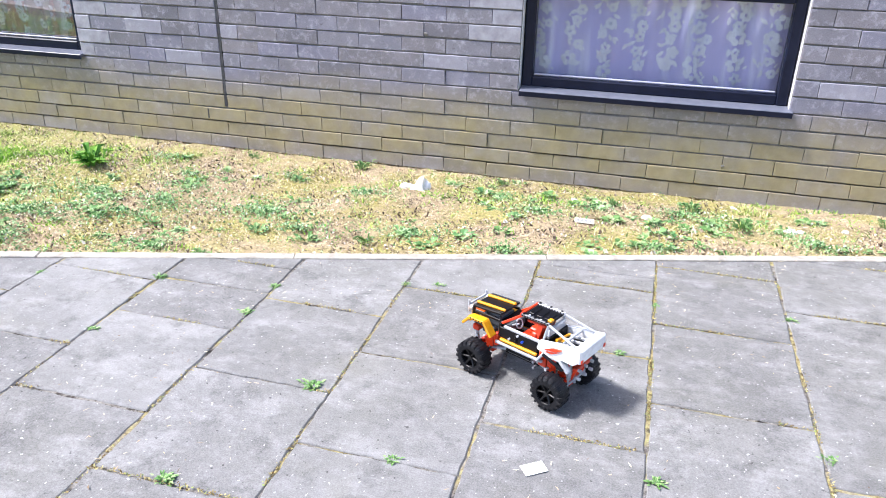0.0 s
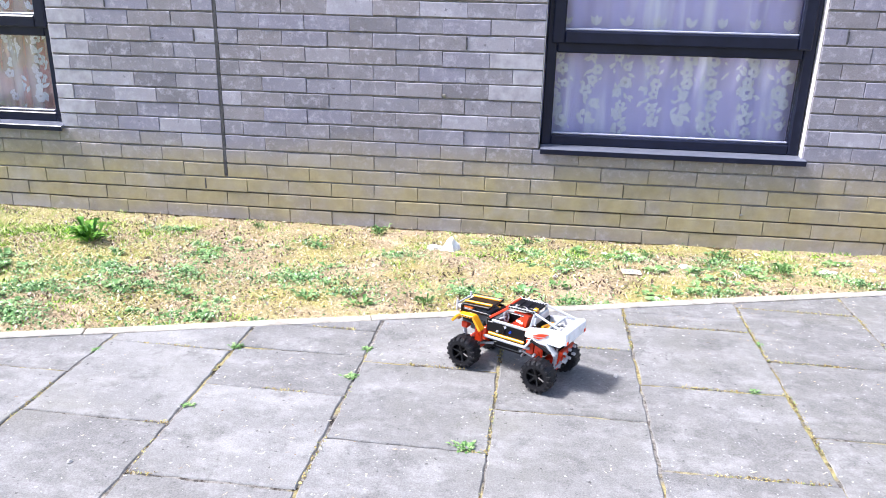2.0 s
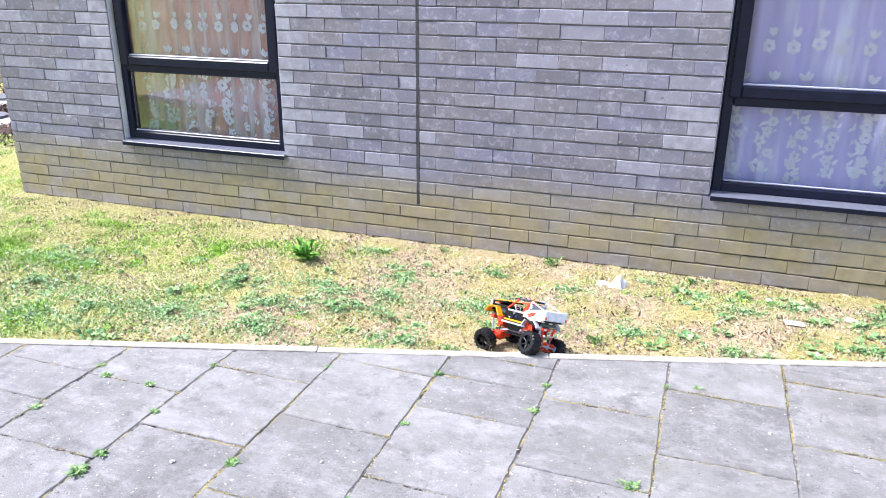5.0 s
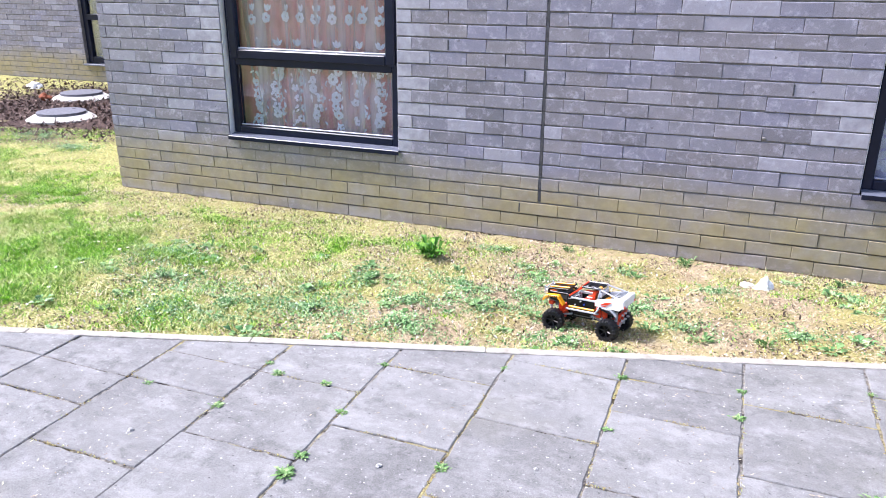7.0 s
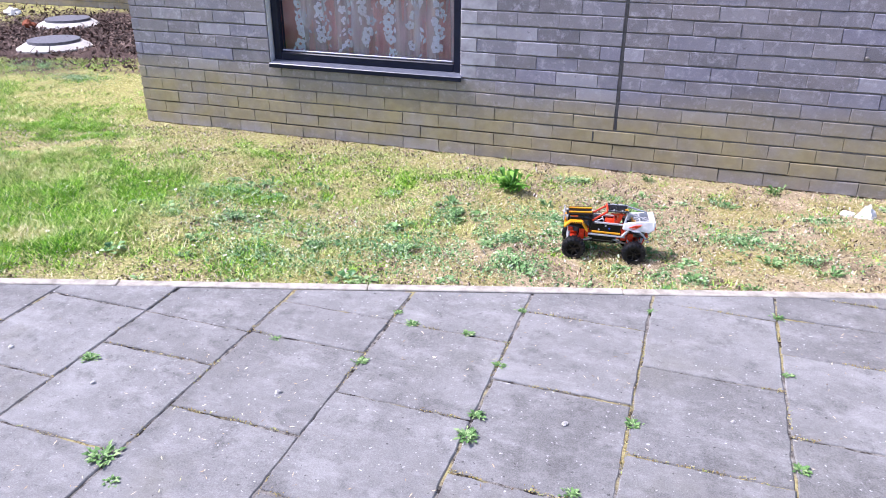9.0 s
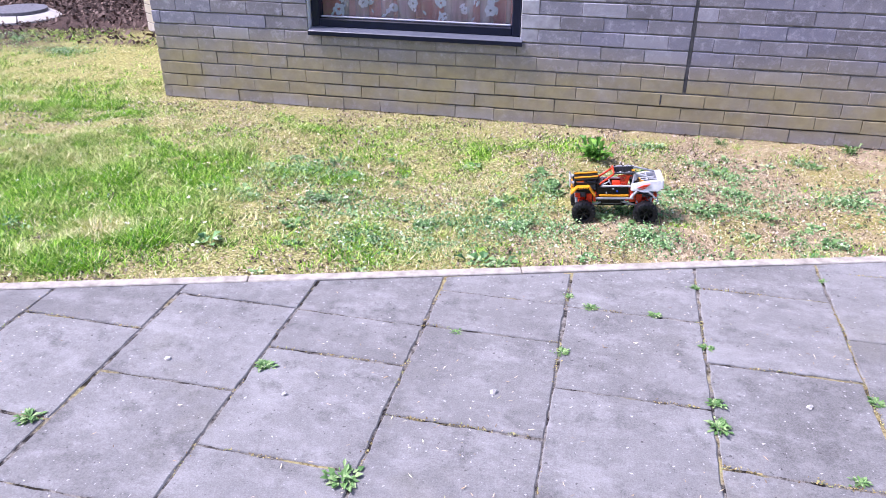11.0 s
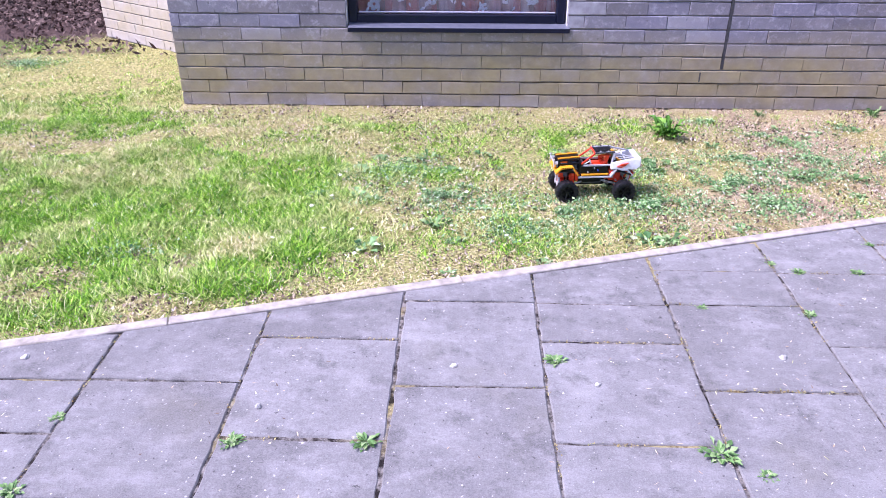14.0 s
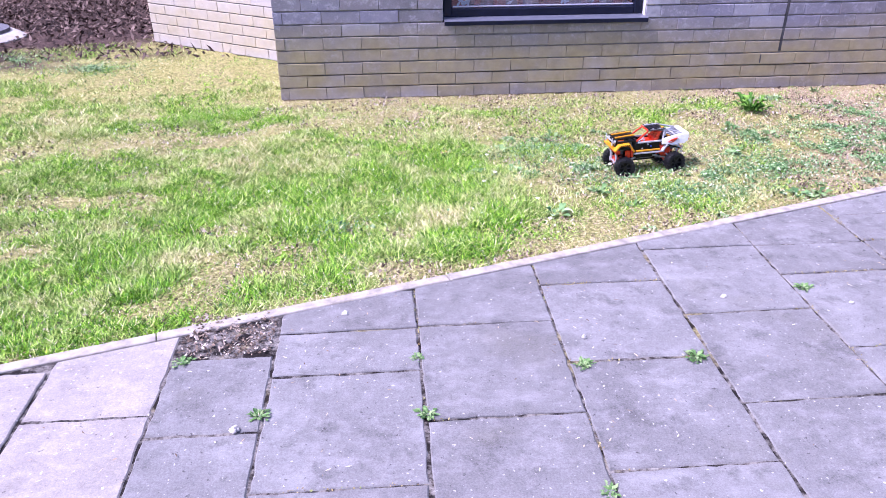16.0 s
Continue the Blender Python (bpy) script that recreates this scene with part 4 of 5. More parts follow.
TUFTS = [(-3.181, 0.595, 0.050), (-3.099, 0.530, 0.036), (-3.531, 0.942, 0.034), (-3.056, 1.222, 0.024), (-2.742, 1.194, 0.032), (-2.747, 1.503, 0.022), (-2.676, 1.449, 0.026),
         (-2.484, 1.451, 0.030), (-2.341, 1.307, 0.032), (-2.340, 1.057, 0.034), (-2.339, 0.966, 0.046), (-1.939, 1.786, 0.022), (-1.934, 1.155, 0.034), (-1.522, 1.112, 0.036),
         (-1.527, 1.531, 0.030), (-1.536, 1.883, 0.024), (-2.044, 0.848, 0.030), (-2.353, 1.650, 0.024), (-4.782, 0.678, 0.032), (-4.329, 0.603, 0.034), (-4.010, 0.614, 0.040),
         (-5.429, 0.707, 0.040), (-5.187, 0.466, 0.032), (-4.767, 0.435, 0.034), (-0.781, 1.458, 0.034), (-0.954, 1.043, 0.036), (-1.143, 1.753, 0.030), (-1.138, 1.935, 0.024),
         (0.496, 2.216, 0.026), (-0.008, 1.863, 0.022), (-0.484, 1.247, 0.030), (-0.726, 2.081, 0.026), (-0.621, 2.106, 0.030), (0.103, 1.347, 0.028), (0.087, 2.178, 0.022), (0.498, 1.544, 0.024), (-3.547, 0.326, 0.03), (-4.381, 0.150, 0.03)]
for i, (x, y, r) in enumerate(TUFTS):
    weed_tuft(x, y, -0.004, r * random.Random(i).uniform(0.6, 0.88), i)
weed_tuft(-2.739, 3.024, float(lawn_z(-2.739, 3.024)), 0.10, 99, 1.3, 90, "bushy green weed standing in the dry lawn", 0.95, BUSH)
for i, (x, y, r) in enumerate([(-1.442, 3.507, 0.07), (-2.082, 3.511, 0.05), (-0.682, 3.494, 0.05), (0.233, 3.386, 0.07), (0.433, 3.145, 0.08), (-0.110, 3.339, 0.06), (1.063, 3.430, 0.06), (-1.042, 2.520, 0.06), (0.340, 2.741, 0.06)]):
    weed_tuft(x, y, float(lawn_z(x, y)), r * 0.72, 200 + i, 1.4, 55, "thin green weed tuft in the dry lawn", 0.6)

# broad-leaved rosettes scattered over the thin lawn, thickest in the clover patches
q = random.Random(41)
for i in range(170):
    if i % 3:
        px, py, pr = PATCHES[q.randrange(len(PATCHES) - 3)]
        x, y = px + 1.5 * q.gauss(0, pr), py + q.gauss(0, pr)
    else:
        x = q.uniform(-4.2, 1.3)
        y = KERB_A + KERB_B * x + KERB_W + q.uniform(0.05, 1.4)
    if not on_lawn(np.array([x]), np.array([y]))[0] or y > WALL_Y - 0.06:
        continue
    weed_tuft(x, y, float(lawn_z(x, y)) - 0.002, q.uniform(0.028, 0.062), 500 + i, q.uniform(0.35, 0.9), q.randrange(18, 36), "low broad-leaved weed rosette in the thin lawn", q.uniform(1.0, 1.7), CLOVER if q.random() < 0.3 else WEED)
# dry and green blades hanging over the edging
x = rng.uniform(-8.0, 1.6, 15000)
y = KERB_A + KERB_B * x + KERB_W + np.abs(rng.normal(0, 0.018, x.size))
keep = value_noise(x, y, 7, 71) > 0.38
x, y = x[keep], y[keep]
fringe = blades(x, y, rng.uniform(0.03, 0.085, x.size), rng.uniform(0.0018, 0.0036, x.size), rng.uniform(0.2, 1.1, x.size))
fringe[:, 2, 1] -= rng.uniform(0, 0.03, x.size)
lush = rng.random(x.size) < np.clip((-1.6 - x) / 2.5, 0.12, 0.6)
cloud("grass", fringe[lush], GRASS, "longer green grass along the edging strip", "grass")
cloud("dry_grass", fringe[~lush], STRAW, "dry grass hanging over the edging strip", "dry grass")


def crumpled(name, x, y, z, r, seed, material, label, category, flat=0.6):
    bm = bmesh.new()
    bmesh.ops.create_icosphere(bm, subdivisions=3, radius=r)
    for v in bm.verts:
        k = 1 + 0.55 * noise.noise(v.co * (2.2 / r) * 0.5 + Vector((seed, 0, 0))) + 0.25 * noise.noise(v.co * (4.5 / r) * 0.5)
        t = 1 - 0.55 * max(0, v.co.z / r) if flat > 1 else 1
        v.co = Vector((v.co.x * k * t, v.co.y * k * t, max(v.co.z * k * flat, -r * 0.25)))
    ob = tagged(part(name, bm, material), label, category)
    ob.matrix_basis = pose(x, y, z + r * 0.2)
    return ob


crumpled("crumpled_paper", -1.046, 3.275, float(lawn_z(-1.046, 3.275)), 0.040, 5.0, PAPER, "crumpled white paper lying on the lawn", "litter", 1.25)
crumpled("paper_scrap", -1.125, 3.285, float(lawn_z(-1.125, 3.285)), 0.030, 4.0, PAPER, "torn white paper scrap on the lawn", "litter", 0.4)
for i, (x, y, r) in enumerate([(0.039, 3.224, 0.020), (0.633, 3.193, 0.022), (0.427, 3.509, 0.016), (0.677, 3.212, 0.014), (-0.549, 2.907, 0.010), (-5.005, 2.350, 0.014), (-5.382, 2.177, 0.016), (-0.307, 3.388, 0.012), (-0.948, 3.438, 0.012), (0.871, 3.288, 0.014), (-10.5, 7.3, 0.10)]):
    crumpled("paper_scrap", x, y, float(lawn_z(x, y)), r, 7.0 + i, PAPER, "small white scrap of litter on the lawn", "litter", 0.6)
crumpled("rusty_lump", -9.4, 6.5, float(lawn_z(-9.4, 6.5)), 0.07, 30.0, RUST, "rusty brown lump on the grass", "lump", 1.0)
# printed card with unreadable writing
card = tagged(new("printed_card"), "small white printed card lying on the lawn", "litter")
bm = bmesh.new()
box(bm, -0.042, 0.042, -0.016, 0.016, 0, 0.003, 0.0008)
part("card", bm, PAPER, card)
for i in range(4):
    bm = bmesh.new()
    box(bm, -0.032 + i * 0.017, -0.022 + i * 0.017, -0.008, 0.008, 0.0025, 0.0042)
    part("print_bar", bm, INK, card)
card.matrix_basis = pose(-0.223, 3.017, float(lawn_z(-0.223, 3.017)) + 0.012, 14, 4, 8)
bm = bmesh.new()
box(bm, -0.028, 0.028, -0.018, 0.018, 0, 0.002, 0.0005)
scrap = tagged(part("paper_slip", bm, PAPER), "small white paper slip on the paving", "litter")
scrap.matrix_basis = pose(-0.167, 1.310, 0.0015, 0, 0, 35)
for i, (x, y, r) in enumerate([(-3.807, 0.911, 0.008), (-4.988, 0.912, 0.010), (-3.428, 0.841, 0.007), (-2.106, 1.098, 0.008), (-5.239, 0.415, 0.012), (-1.681, 1.251, 0.006), (-0.391, 1.886, 0.006), (-2.900, 0.973, 0.009), (-4.298, 0.729, 0.007)]):
    crumpled("pebble", x, y, 0.0, r, 50.0 + i, PEBBLE, "small pale pebble on the paving", "pebble", 0.7)
# daisies in the grass
for i in range(26):
    q = random.Random(300 + i)
    x, y = q.uniform(-4.6, -3.2), q.uniform(1.75, 2.5)
    if y < KERB_A + KERB_B * x + 0.12:
        continue
    daisy = tagged(new("daisy"), "small white daisy in the grass", "flower", group="daisies")
    bm = bmesh.new()
    for p in range(8):
        a = p * 0.785
        c, s = math.cos(a), math.sin(a)
        vs = [bm.verts.new((c * u - s * w, s * u + c * w, z)) for u, w, z in ((0.001, 0, 0.03), (0.006, 0.0022, 0.031), (0.0095, 0, 0.032), (0.006, -0.0022, 0.031))]
        bm.faces.new(vs)
    part("petals", bm, PETAL, daisy)
    bm = bmesh.new()
    rod(bm, (0, 0, 0), (0, 0, 0.030), 0.0008, 5)
    part("stem", bm, WEED, daisy)
    bm = bmesh.new()
    bmesh.ops.create_icosphere(bm, subdivisions=1, radius=0.0025, matrix=pose(0, 0, 0.0315))
    part("centre", bm, YELLOW, daisy)
    daisy.matrix_basis = pose(x, y, float(lawn_z(x, y)), q.uniform(-15, 15), q.uniform(-15, 15), 0)
# dug-up corner of the paving
xs, ys = rng.uniform(-5.445, -5.19, 900), rng.uniform(0.73, 0.94, 900)
bits = flat_bits(xs, ys, rng.uniform(0.004, 0.016, 900), rng.uniform(0.003, 0.009, 900), 0.0, 0.5)
bits[:, :, 2] += (-lawn_z(xs, ys) - 0.008 + rng.uniform(0, 0.012, 900))[:, None]
cloud("soil_crumbs", bits, CRUMB, "crumbled dark soil where a slab is missing", "soil")


def manhole(x, y, r, seed):
    q = random.Random(seed)
    z = float(lawn_z(x, y))
    m = tagged(new("manhole"), "round grey manhole cover on a cracked pale concrete collar", "manhole", group="manholes")
    # collar in broken segments
    cuts = sorted(q.uniform(0, 6.283) for _ in range(3))
    for a0, a1 in zip(cuts, cuts[1:] + [cuts[0] + 6.283]):
        bm = bmesh.new()
        n = max(4, int((a1 - a0) / 0.25))
        ring = []
        for i in range(n + 1):
            a = a0 + 0.02 + (a1 - a0 - 0.04) * i / n
            o = r * (1.42 + 0.05 * math.sin(3 * a + seed))
            c, s = math.cos(a), math.sin(a)
            ring.append([bm.verts.new((c * d, s * d, h)) for d, h in ((r * 0.9, -0.05), (r * 0.9, 0.06), (r * 1.12, 0.055), (o, 0.015), (o, -0.05))])
        for p, t in zip(ring, ring[1:]):
            for k in range(4):
                bm.faces.new((p[k], t[k], t[k + 1], p[k + 1]))
        bm.faces.new(ring[0])
        bm.faces.new(ring[-1][::-1])
        part("collar", bm, CONCRETE, m, "cracked pale concrete collar")
    bm = bmesh.new()
    rod(bm, (0, 0, 0.05), (0, 0, 0.085), r, 40)
    cover = part("cover", bm, IRON, m, "flat grey iron cover")
    bm = bmesh.new()
    box(bm, -0.02, 0.02, r * 0.7 - 0.006, r * 0.7 + 0.006, 0.084, 0.088, 0.001)
    part("lifting_slot", bm, BLACK, cover)
    m.matrix_basis = pose(x, y, z)


manhole(-8.19, 5.61, 0.25, 1)
manhole(-9.12, 6.79, 0.25, 2)


# ---- the toy truck ----
WB, TRK, TR, TW = 0.246, 0.154, 0.048, 0.044


def wheel(parent, name):
    """A ribbed balloon tyre with its spoked rim, axis along y."""
    bm = bmesh.new()
    prof = [(-0.50, 0.60), (-0.5, 0.80), (-0.42, 0.93), (-0.22, 0.985), (0.22, 0.985), (0.42, 0.93), (0.5, 0.80), (0.50, 0.60)]
    n = 36
    rings = [[bm.verts.new((math.cos(a) * TR * r, w * TW, math.sin(a) * TR * r)) for w, r in prof] for a in (i * 2 * math.pi / n for i in range(n))]
    for i in range(n):
        p, t = rings[i], rings[(i + 1) % n]
        for j in range(len(prof) - 1):
            bm.faces.new((p[j], p[j + 1], t[j + 1], t[j]))
    # tread lugs, staggered on the two shoulders
    for i in range(18):
        for s in (-1, 1):
            a = (i + (0.5 if s > 0 else 0)) * 2 * math.pi / 18
            m = pose(0, 0, 0, 0, -math.degrees(a), 0)
            box(bm, TR * 0.92, TR * 1.0, min(0, s * TW * 0.46), max(0, s * TW * 0.46), -0.0028, 0.0028, 0.0008, m)
            box(bm, TR * 0.74, TR * 0.95, s * TW * 0.49 - 0.0015, s * TW * 0.49 + 0.0015, -0.0028, 0.0028, 0.0006, m)
    tyre = part(name, bm, TYRE, parent, "chunky black rubber tyre")
    bm = bmesh.new()
    for s in (-1, 1):
        r = bmesh.ops.create_cone(bm, cap_ends=False, segments=32, radius1=TR * 0.62, radius2=TR * 0.55, depth=TW * 0.25, matrix=pose(0, s * TW * 0.36, 0, 90 * s, 0, 0))
    bmesh.ops.create_cone(bm, cap_ends=True, segments=32, radius1=TR * 0.57, radius2=TR * 0.57, depth=TW * 0.25, matrix=pose(0, 0, 0, 90, 0, 0))
    part("rim", bm, BLACK, tyre, "black plastic rim")
    bm = bmesh.new()
    for s in (-1, 1):
        for i in range(6):
            a = i * math.pi / 3
            rod(bm, (math.cos(a) * TR * 0.14, s * TW * 0.30, math.sin(a) * TR * 0.14), (math.cos(a) * TR * 0.56, s * TW * 0.40, math.sin(a) * TR * 0.56), 0.0026, 6)
        rod(bm, (0, s * TW * 0.13, 0), (0, s * TW * 0.42, 0), 0.0065, 12)
    part("spokes", bm, HUB, tyre, "black spokes and hub")
    for s in (-1, 1):
        bm = bmesh.new()
        for i in range(20):
            a, b = i * math.pi / 10, (i + 1) * math.pi / 10
            rod(bm, (math.cos(a) * TR * 0.585, s * TW * 0.46, math.sin(a) * TR * 0.585), (math.cos(b) * TR * 0.585, s * TW * 0.46, math.sin(b) * TR * 0.585), 0.0017, 5)
        part("rim_lip", bm, BLACK, tyre, "glossy black rim lip")
    return tyre


def holed_beam(name, a, b, w, h, material, parent, label="", pins=None, side=1, pitch=0.008):
    """A toy lift-arm: a bar with round sockets along its flanks."""
    bm = bmesh.new()
    beam(bm, a, b, w, h)
    ob = part(name, bm, material, parent, label)
    bm = bmesh.new()
    a, b = Vector(a), Vector(b)
    n = max(2, int((b - a).length / pitch))
    for i in range(n):
        p = a.lerp(b, (i + 0.5) / n)
        rod(bm, p + Vector((0, -w / 2 - 0.0006, 0)), p + Vector((0, w / 2 + 0.0006, 0)), 0.0024, 8)
    part("sockets", bm, pins or BLACK, ob)
    return ob


def build_truck():
    t = tagged(new("toy_truck"), "toy building-block off-road truck in black, amber, red and white", "toy truck")
    P = lambda name, draw, mat, label="", parent=None: (lambda bm: (draw(bm), part(name, bm, mat, parent or t, label))[1])(bmesh.new())
    fx, rx = WB / 2, -WB / 2
    # chassis
    P("chassis", lambda b: (box(b, rx + 0.01, fx - 0.01, -0.022, 0.022, 0.078, 0.100, 0.002), box(b, -0.06, 0.06, -0.034, 0.034, 0.084, 0.112, 0.002)), BLACK, "black frame")
    P("gearbox", lambda b: (box(b, -0.035, 0.045, -0.028, 0.028, 0.068, 0.088, 0.002), box(b, -0.05, -0.01, -0.034, 0.034, 0.09, 0.12, 0.002)), DARKGREY, "dark grey gearbox and battery box")
    axles = {}
    for x in (fx, rx):
        axles[x] = P("axle", lambda b: (box(b, x - 0.013, x + 0.013, -0.042, 0.042, 0.040, 0.060, 0.002), box(b, x - 0.020, x + 0.020, -0.016, 0.016, 0.036, 0.070, 0.003), box(b, x * 1.14 - 0.005, x * 1.14 + 0.005, -0.046, 0.046, 0.058, 0.068, 0.0015)), RED, "red axle")
        P("tie_rod", lambda b: (rod(b, (x * 1.20, -0.05, 0.056), (x * 1.20, 0.05, 0.056), 0.003, 8), [rod(b, (x * 1.20, y, 0.046), (x * 1.20, y, 0.066), 0.0045, 8) for y in (-0.045, 0, 0.045)]), GREY, "light grey steering rod", axles[x])
    for s in (-1, 1):
        holed_beam("rocker_bar", (-0.078, s * 0.052, 0.104), (0.072, s * 0.052, 0.104), 0.007, 0.0075, GREY, t, "light grey side bar", GREY)
        P("sill_strip", lambda b: beam(b, (-0.058, s * 0.050, 0.1155), (0.058, s * 0.050, 0.1155), 0.008, 0.007), YELLOW, "amber side strip")
        P("door_panel", lambda b: (box(b, -0.056, 0.064, s * 0.044 - 0.003, s * 0.044 + 0.003, 0.119, 0.150, 0.0015), box(b, 0.006, 0.012, s * 0.049 - 0.002, s * 0.049 + 0.002, 0.121, 0.148, 0.001)), BLACK, "black door panel")
        P("door_pin", lambda b: rod(b, (-0.012, s * 0.044, 0.134), (-0.012, s * 0.053, 0.134), 0.0035, 10), BLUE, "blue pin")
        for px, pz in ((0.004, 0.145), (0.03, 0.126)):
            P("door_pin", lambda b: rod(b, (px, s * 0.044, pz), (px, s * 0.052, pz), 0.0033, 10), GREY, "grey pin")
        holed_beam("waist_bar", (-0.070, s * 0.045, 0.1545), (0.050, s * 0.045, 0.1545), 0.007, 0.0075, GREY, t, "light grey waist bar", GREY)
        # front wing in three amber bars
        P("front_wing", lambda b: (beam(b, (0.172, s * 0.060, 0.130), (0.150, s * 0.060, 0.154), 0.026, 0.0075), beam(b, (0.152, s * 0.060, 0.154), (0.100, s * 0.060, 0.157), 0.026, 0.0075), beam(b, (0.102, s * 0.060, 0.157), (0.076, s * 0.060, 0.120), 0.026, 0.0075)), YELLOW, "amber front wing")
        P("wing_sockets", lambda b: [rod(b, (0.105 + 0.0095 * i, s * 0.060 - 0.0136, 0.1558), (0.105 + 0.0095 * i, s * 0.060 + 0.0136, 0.1558), 0.0024, 8) for i in range(5)], BLACK)
        # rear wing in grey
        P("rear_wing", lambda b: (beam(b, (-0.066, s * 0.056, 0.108), (-0.084, s * 0.056, 0.134), 0.02, 0.007), beam(b, (-0.082, s * 0.056, 0.136), (-0.136, s * 0.056, 0.137), 0.02, 0.007), beam(b, (-0.134, s * 0.056, 0.137), (-0.160, s * 0.056, 0.110), 0.02, 0.007)), GREY, "grey rear wing")
        P("wing_bars", lambda b: [beam(b, (-0.088, s * y, 0.1405), (-0.150, s * y, 0.1405 - 0.0225), 0.003, 0.006) for y in (0.067, 0.072)], BLACK, "black bars on the rear wing")
        # white quarter panel, tapering to the tail
        def quarter(b, s=s):
            o = [(-0.064, 0.141), (-0.172, 0.137), (-0.186, 0.150), (-0.186, 0.186), (-0.120, 0.178), (-0.066, 0.166)]
            lo = [b.verts.new((x, s * 0.047, z)) for x, z in o]
            hi = [b.verts.new((x, s * (0.062 if z < 0.16 else 0.058), z)) for x, z in o]
            n = len(o)
            for i in range(n):
                b.faces.new((lo[i], lo[(i + 1) % n], hi[(i + 1) % n], hi[i]))
            b.faces.new(lo)
            b.faces.new(hi[::-1])
            bmesh.ops.recalc_face_normals(b, faces=b.faces)
            bmesh.ops.bevel(b, geom=list(b.edges), offset=0.002, segments=1, affect="EDGES")
        q = P("quarter_panel", quarter, WHITE, "smooth white rear quarter panel")
        def flame(b, s=s):
            for pts in (((-0.088, 0.152), (-0.112, 0.164), (-0.138, 0.168), (-0.122, 0.157)), ((-0.092, 0.148), (-0.118, 0.153), (-0.132, 0.160), (-0.110, 0.147))):
                vs = [b.verts.new((x, s * 0.0645, z)) for x, z in pts] + [b.verts.new((x, s * 0.0580, z)) for x, z in pts]
                b.faces.new(vs[:4])
                b.faces.new(vs[:3:-1])
                for i in range(4):
                    b.faces.new((vs[i], vs[(i + 1) % 4], vs[4 + (i + 1) % 4], vs[4 + i]))
            bmesh.ops.recalc_face_normals(b, faces=b.faces)
        P("flame_mark", flame, RED, "red flame sticker", q)
        # pillars and roll cage
        P("windscreen_pillar", lambda b: beam(b, (0.060, s * 0.042, 0.160), (0.000, s * 0.036, 0.205), 0.006, 0.007), RED, "red windscreen pillar")
        P("roll_bar", lambda b: (beam(b, (-0.070, s * 0.042, 0.158), (-0.080, s * 0.037, 0.207), 0.006, 0.007), beam(b, (-0.080, s * 0.037, 0.207), (-0.165, s * 0.048, 0.184), 0.006, 0.006)), GREY, "light grey roll-cage bar")
        holed_beam("roof_rail", (0.004, s * 0.037, 0.2065), (-0.082, s * 0.037, 0.2095), 0.007, 0.0075, DARKGREY if s > 0 else GREY, t, "grey roof rail")
        P("inner_rail", lambda b: beam(b, (-0.012, s * 0.030, 0.192), (-0.068, s * 0.030, 0.194), 0.006, 0.006), RED, "red roof edge")
        # bonnet stripes and side
        P("bonnet_stripe", lambda b: beam(b, (0.158, s * 0.024, 0.1815), (0.064, s * 0.024, 0.1885), 0.008, 0.006), YELLOW, "amber bonnet stripe")
        P("bonnet_side", lambda b: (beam(b, (0.158, s * 0.040, 0.177), (0.064, s * 0.040, 0.184), 0.007, 0.007), beam(b, (0.150, s * 0.043, 0.163), (0.064, s * 0.043, 0.165), 0.005, 0.008)), BLACK, "black bonnet side bar")
        P("headlight", lambda b: (rod(b, (0.160, s * 0.036, 0.166), (0.170, s * 0.036, 0.166), 0.0075, 12), rod(b, (0.120, s * 0.036, 0.166), (0.150, s * 0.036, 0.166), 0.006, 10)), GREY, "light grey lamp")
        P("bonnet_bracket", lambda b: box(b, 0.120, 0.150, s * 0.036 - 0.006, s * 0.036 + 0.006, 0.168, 0.176, 0.001), ORANGE)
        # suspension
        for x in (fx, rx):
            for dx in (-0.022, 0.022):
                P("shock_absorber", lambda b: (rod(b, (x + dx, s * 0.030, 0.058), (x + dx * 1.4, s * 0.034, 0.126), 0.0035, 8), [rod(b, (x + dx * (1 + 0.4 * f), s * (0.030 + 0.004 * f), 0.058 + 0.068 * f), (x + dx * (1 + 0.4 * f), s * (0.030 + 0.004 * f), 0.062 + 0.068 * f), 0.0062, 10) for f in (0.2, 0.32, 0.44, 0.56, 0.68)]), GREY if dx * x > 0 else DARKGREY, "coil spring shock absorber")
            axle = axles[x]
            P("hub_carrier", lambda b: (box(b, x - 0.013, x + 0.013, s * 0.046 - 0.006, s * 0.046 + 0.006, 0.034, 0.070, 0.002), rod(b, (x, s * 0.03, TR), (x, s * 0.066, TR), 0.006, 10), rod(b, (x + 0.018, s * 0.025, 0.060), (x + 0.018, s * 0.050, 0.060), 0.005, 8)), RED, "red wheel hub carrier", axle)
            P("link", lambda b: beam(b, (x * 0.86, s * 0.030, 0.062), (x * 0.25, s * 0.020, 0.078), 0.006, 0.007), GREY, "grey suspension link")
    for x in (fx, rx):
        P("spring_mount", lambda b: (box(b, x - 0.035, x + 0.035, -0.038, 0.038, 0.120, 0.130, 0.002), box(b, x - 0.01, x + 0.01, -0.03, 0.03, 0.10, 0.122, 0.002)), DARKGREY)
    for x0, x1, z0, z1 in ((-0.085, -0.062, 0.085, 0.128), (0.070, 0.082, 0.085, 0.125), (0.135, 0.155, 0.105, 0.122)):
        P("frame_block", lambda b: box(b, x0, x1, -0.046, 0.046, z0, z1, 0.002), RED, "red frame block")
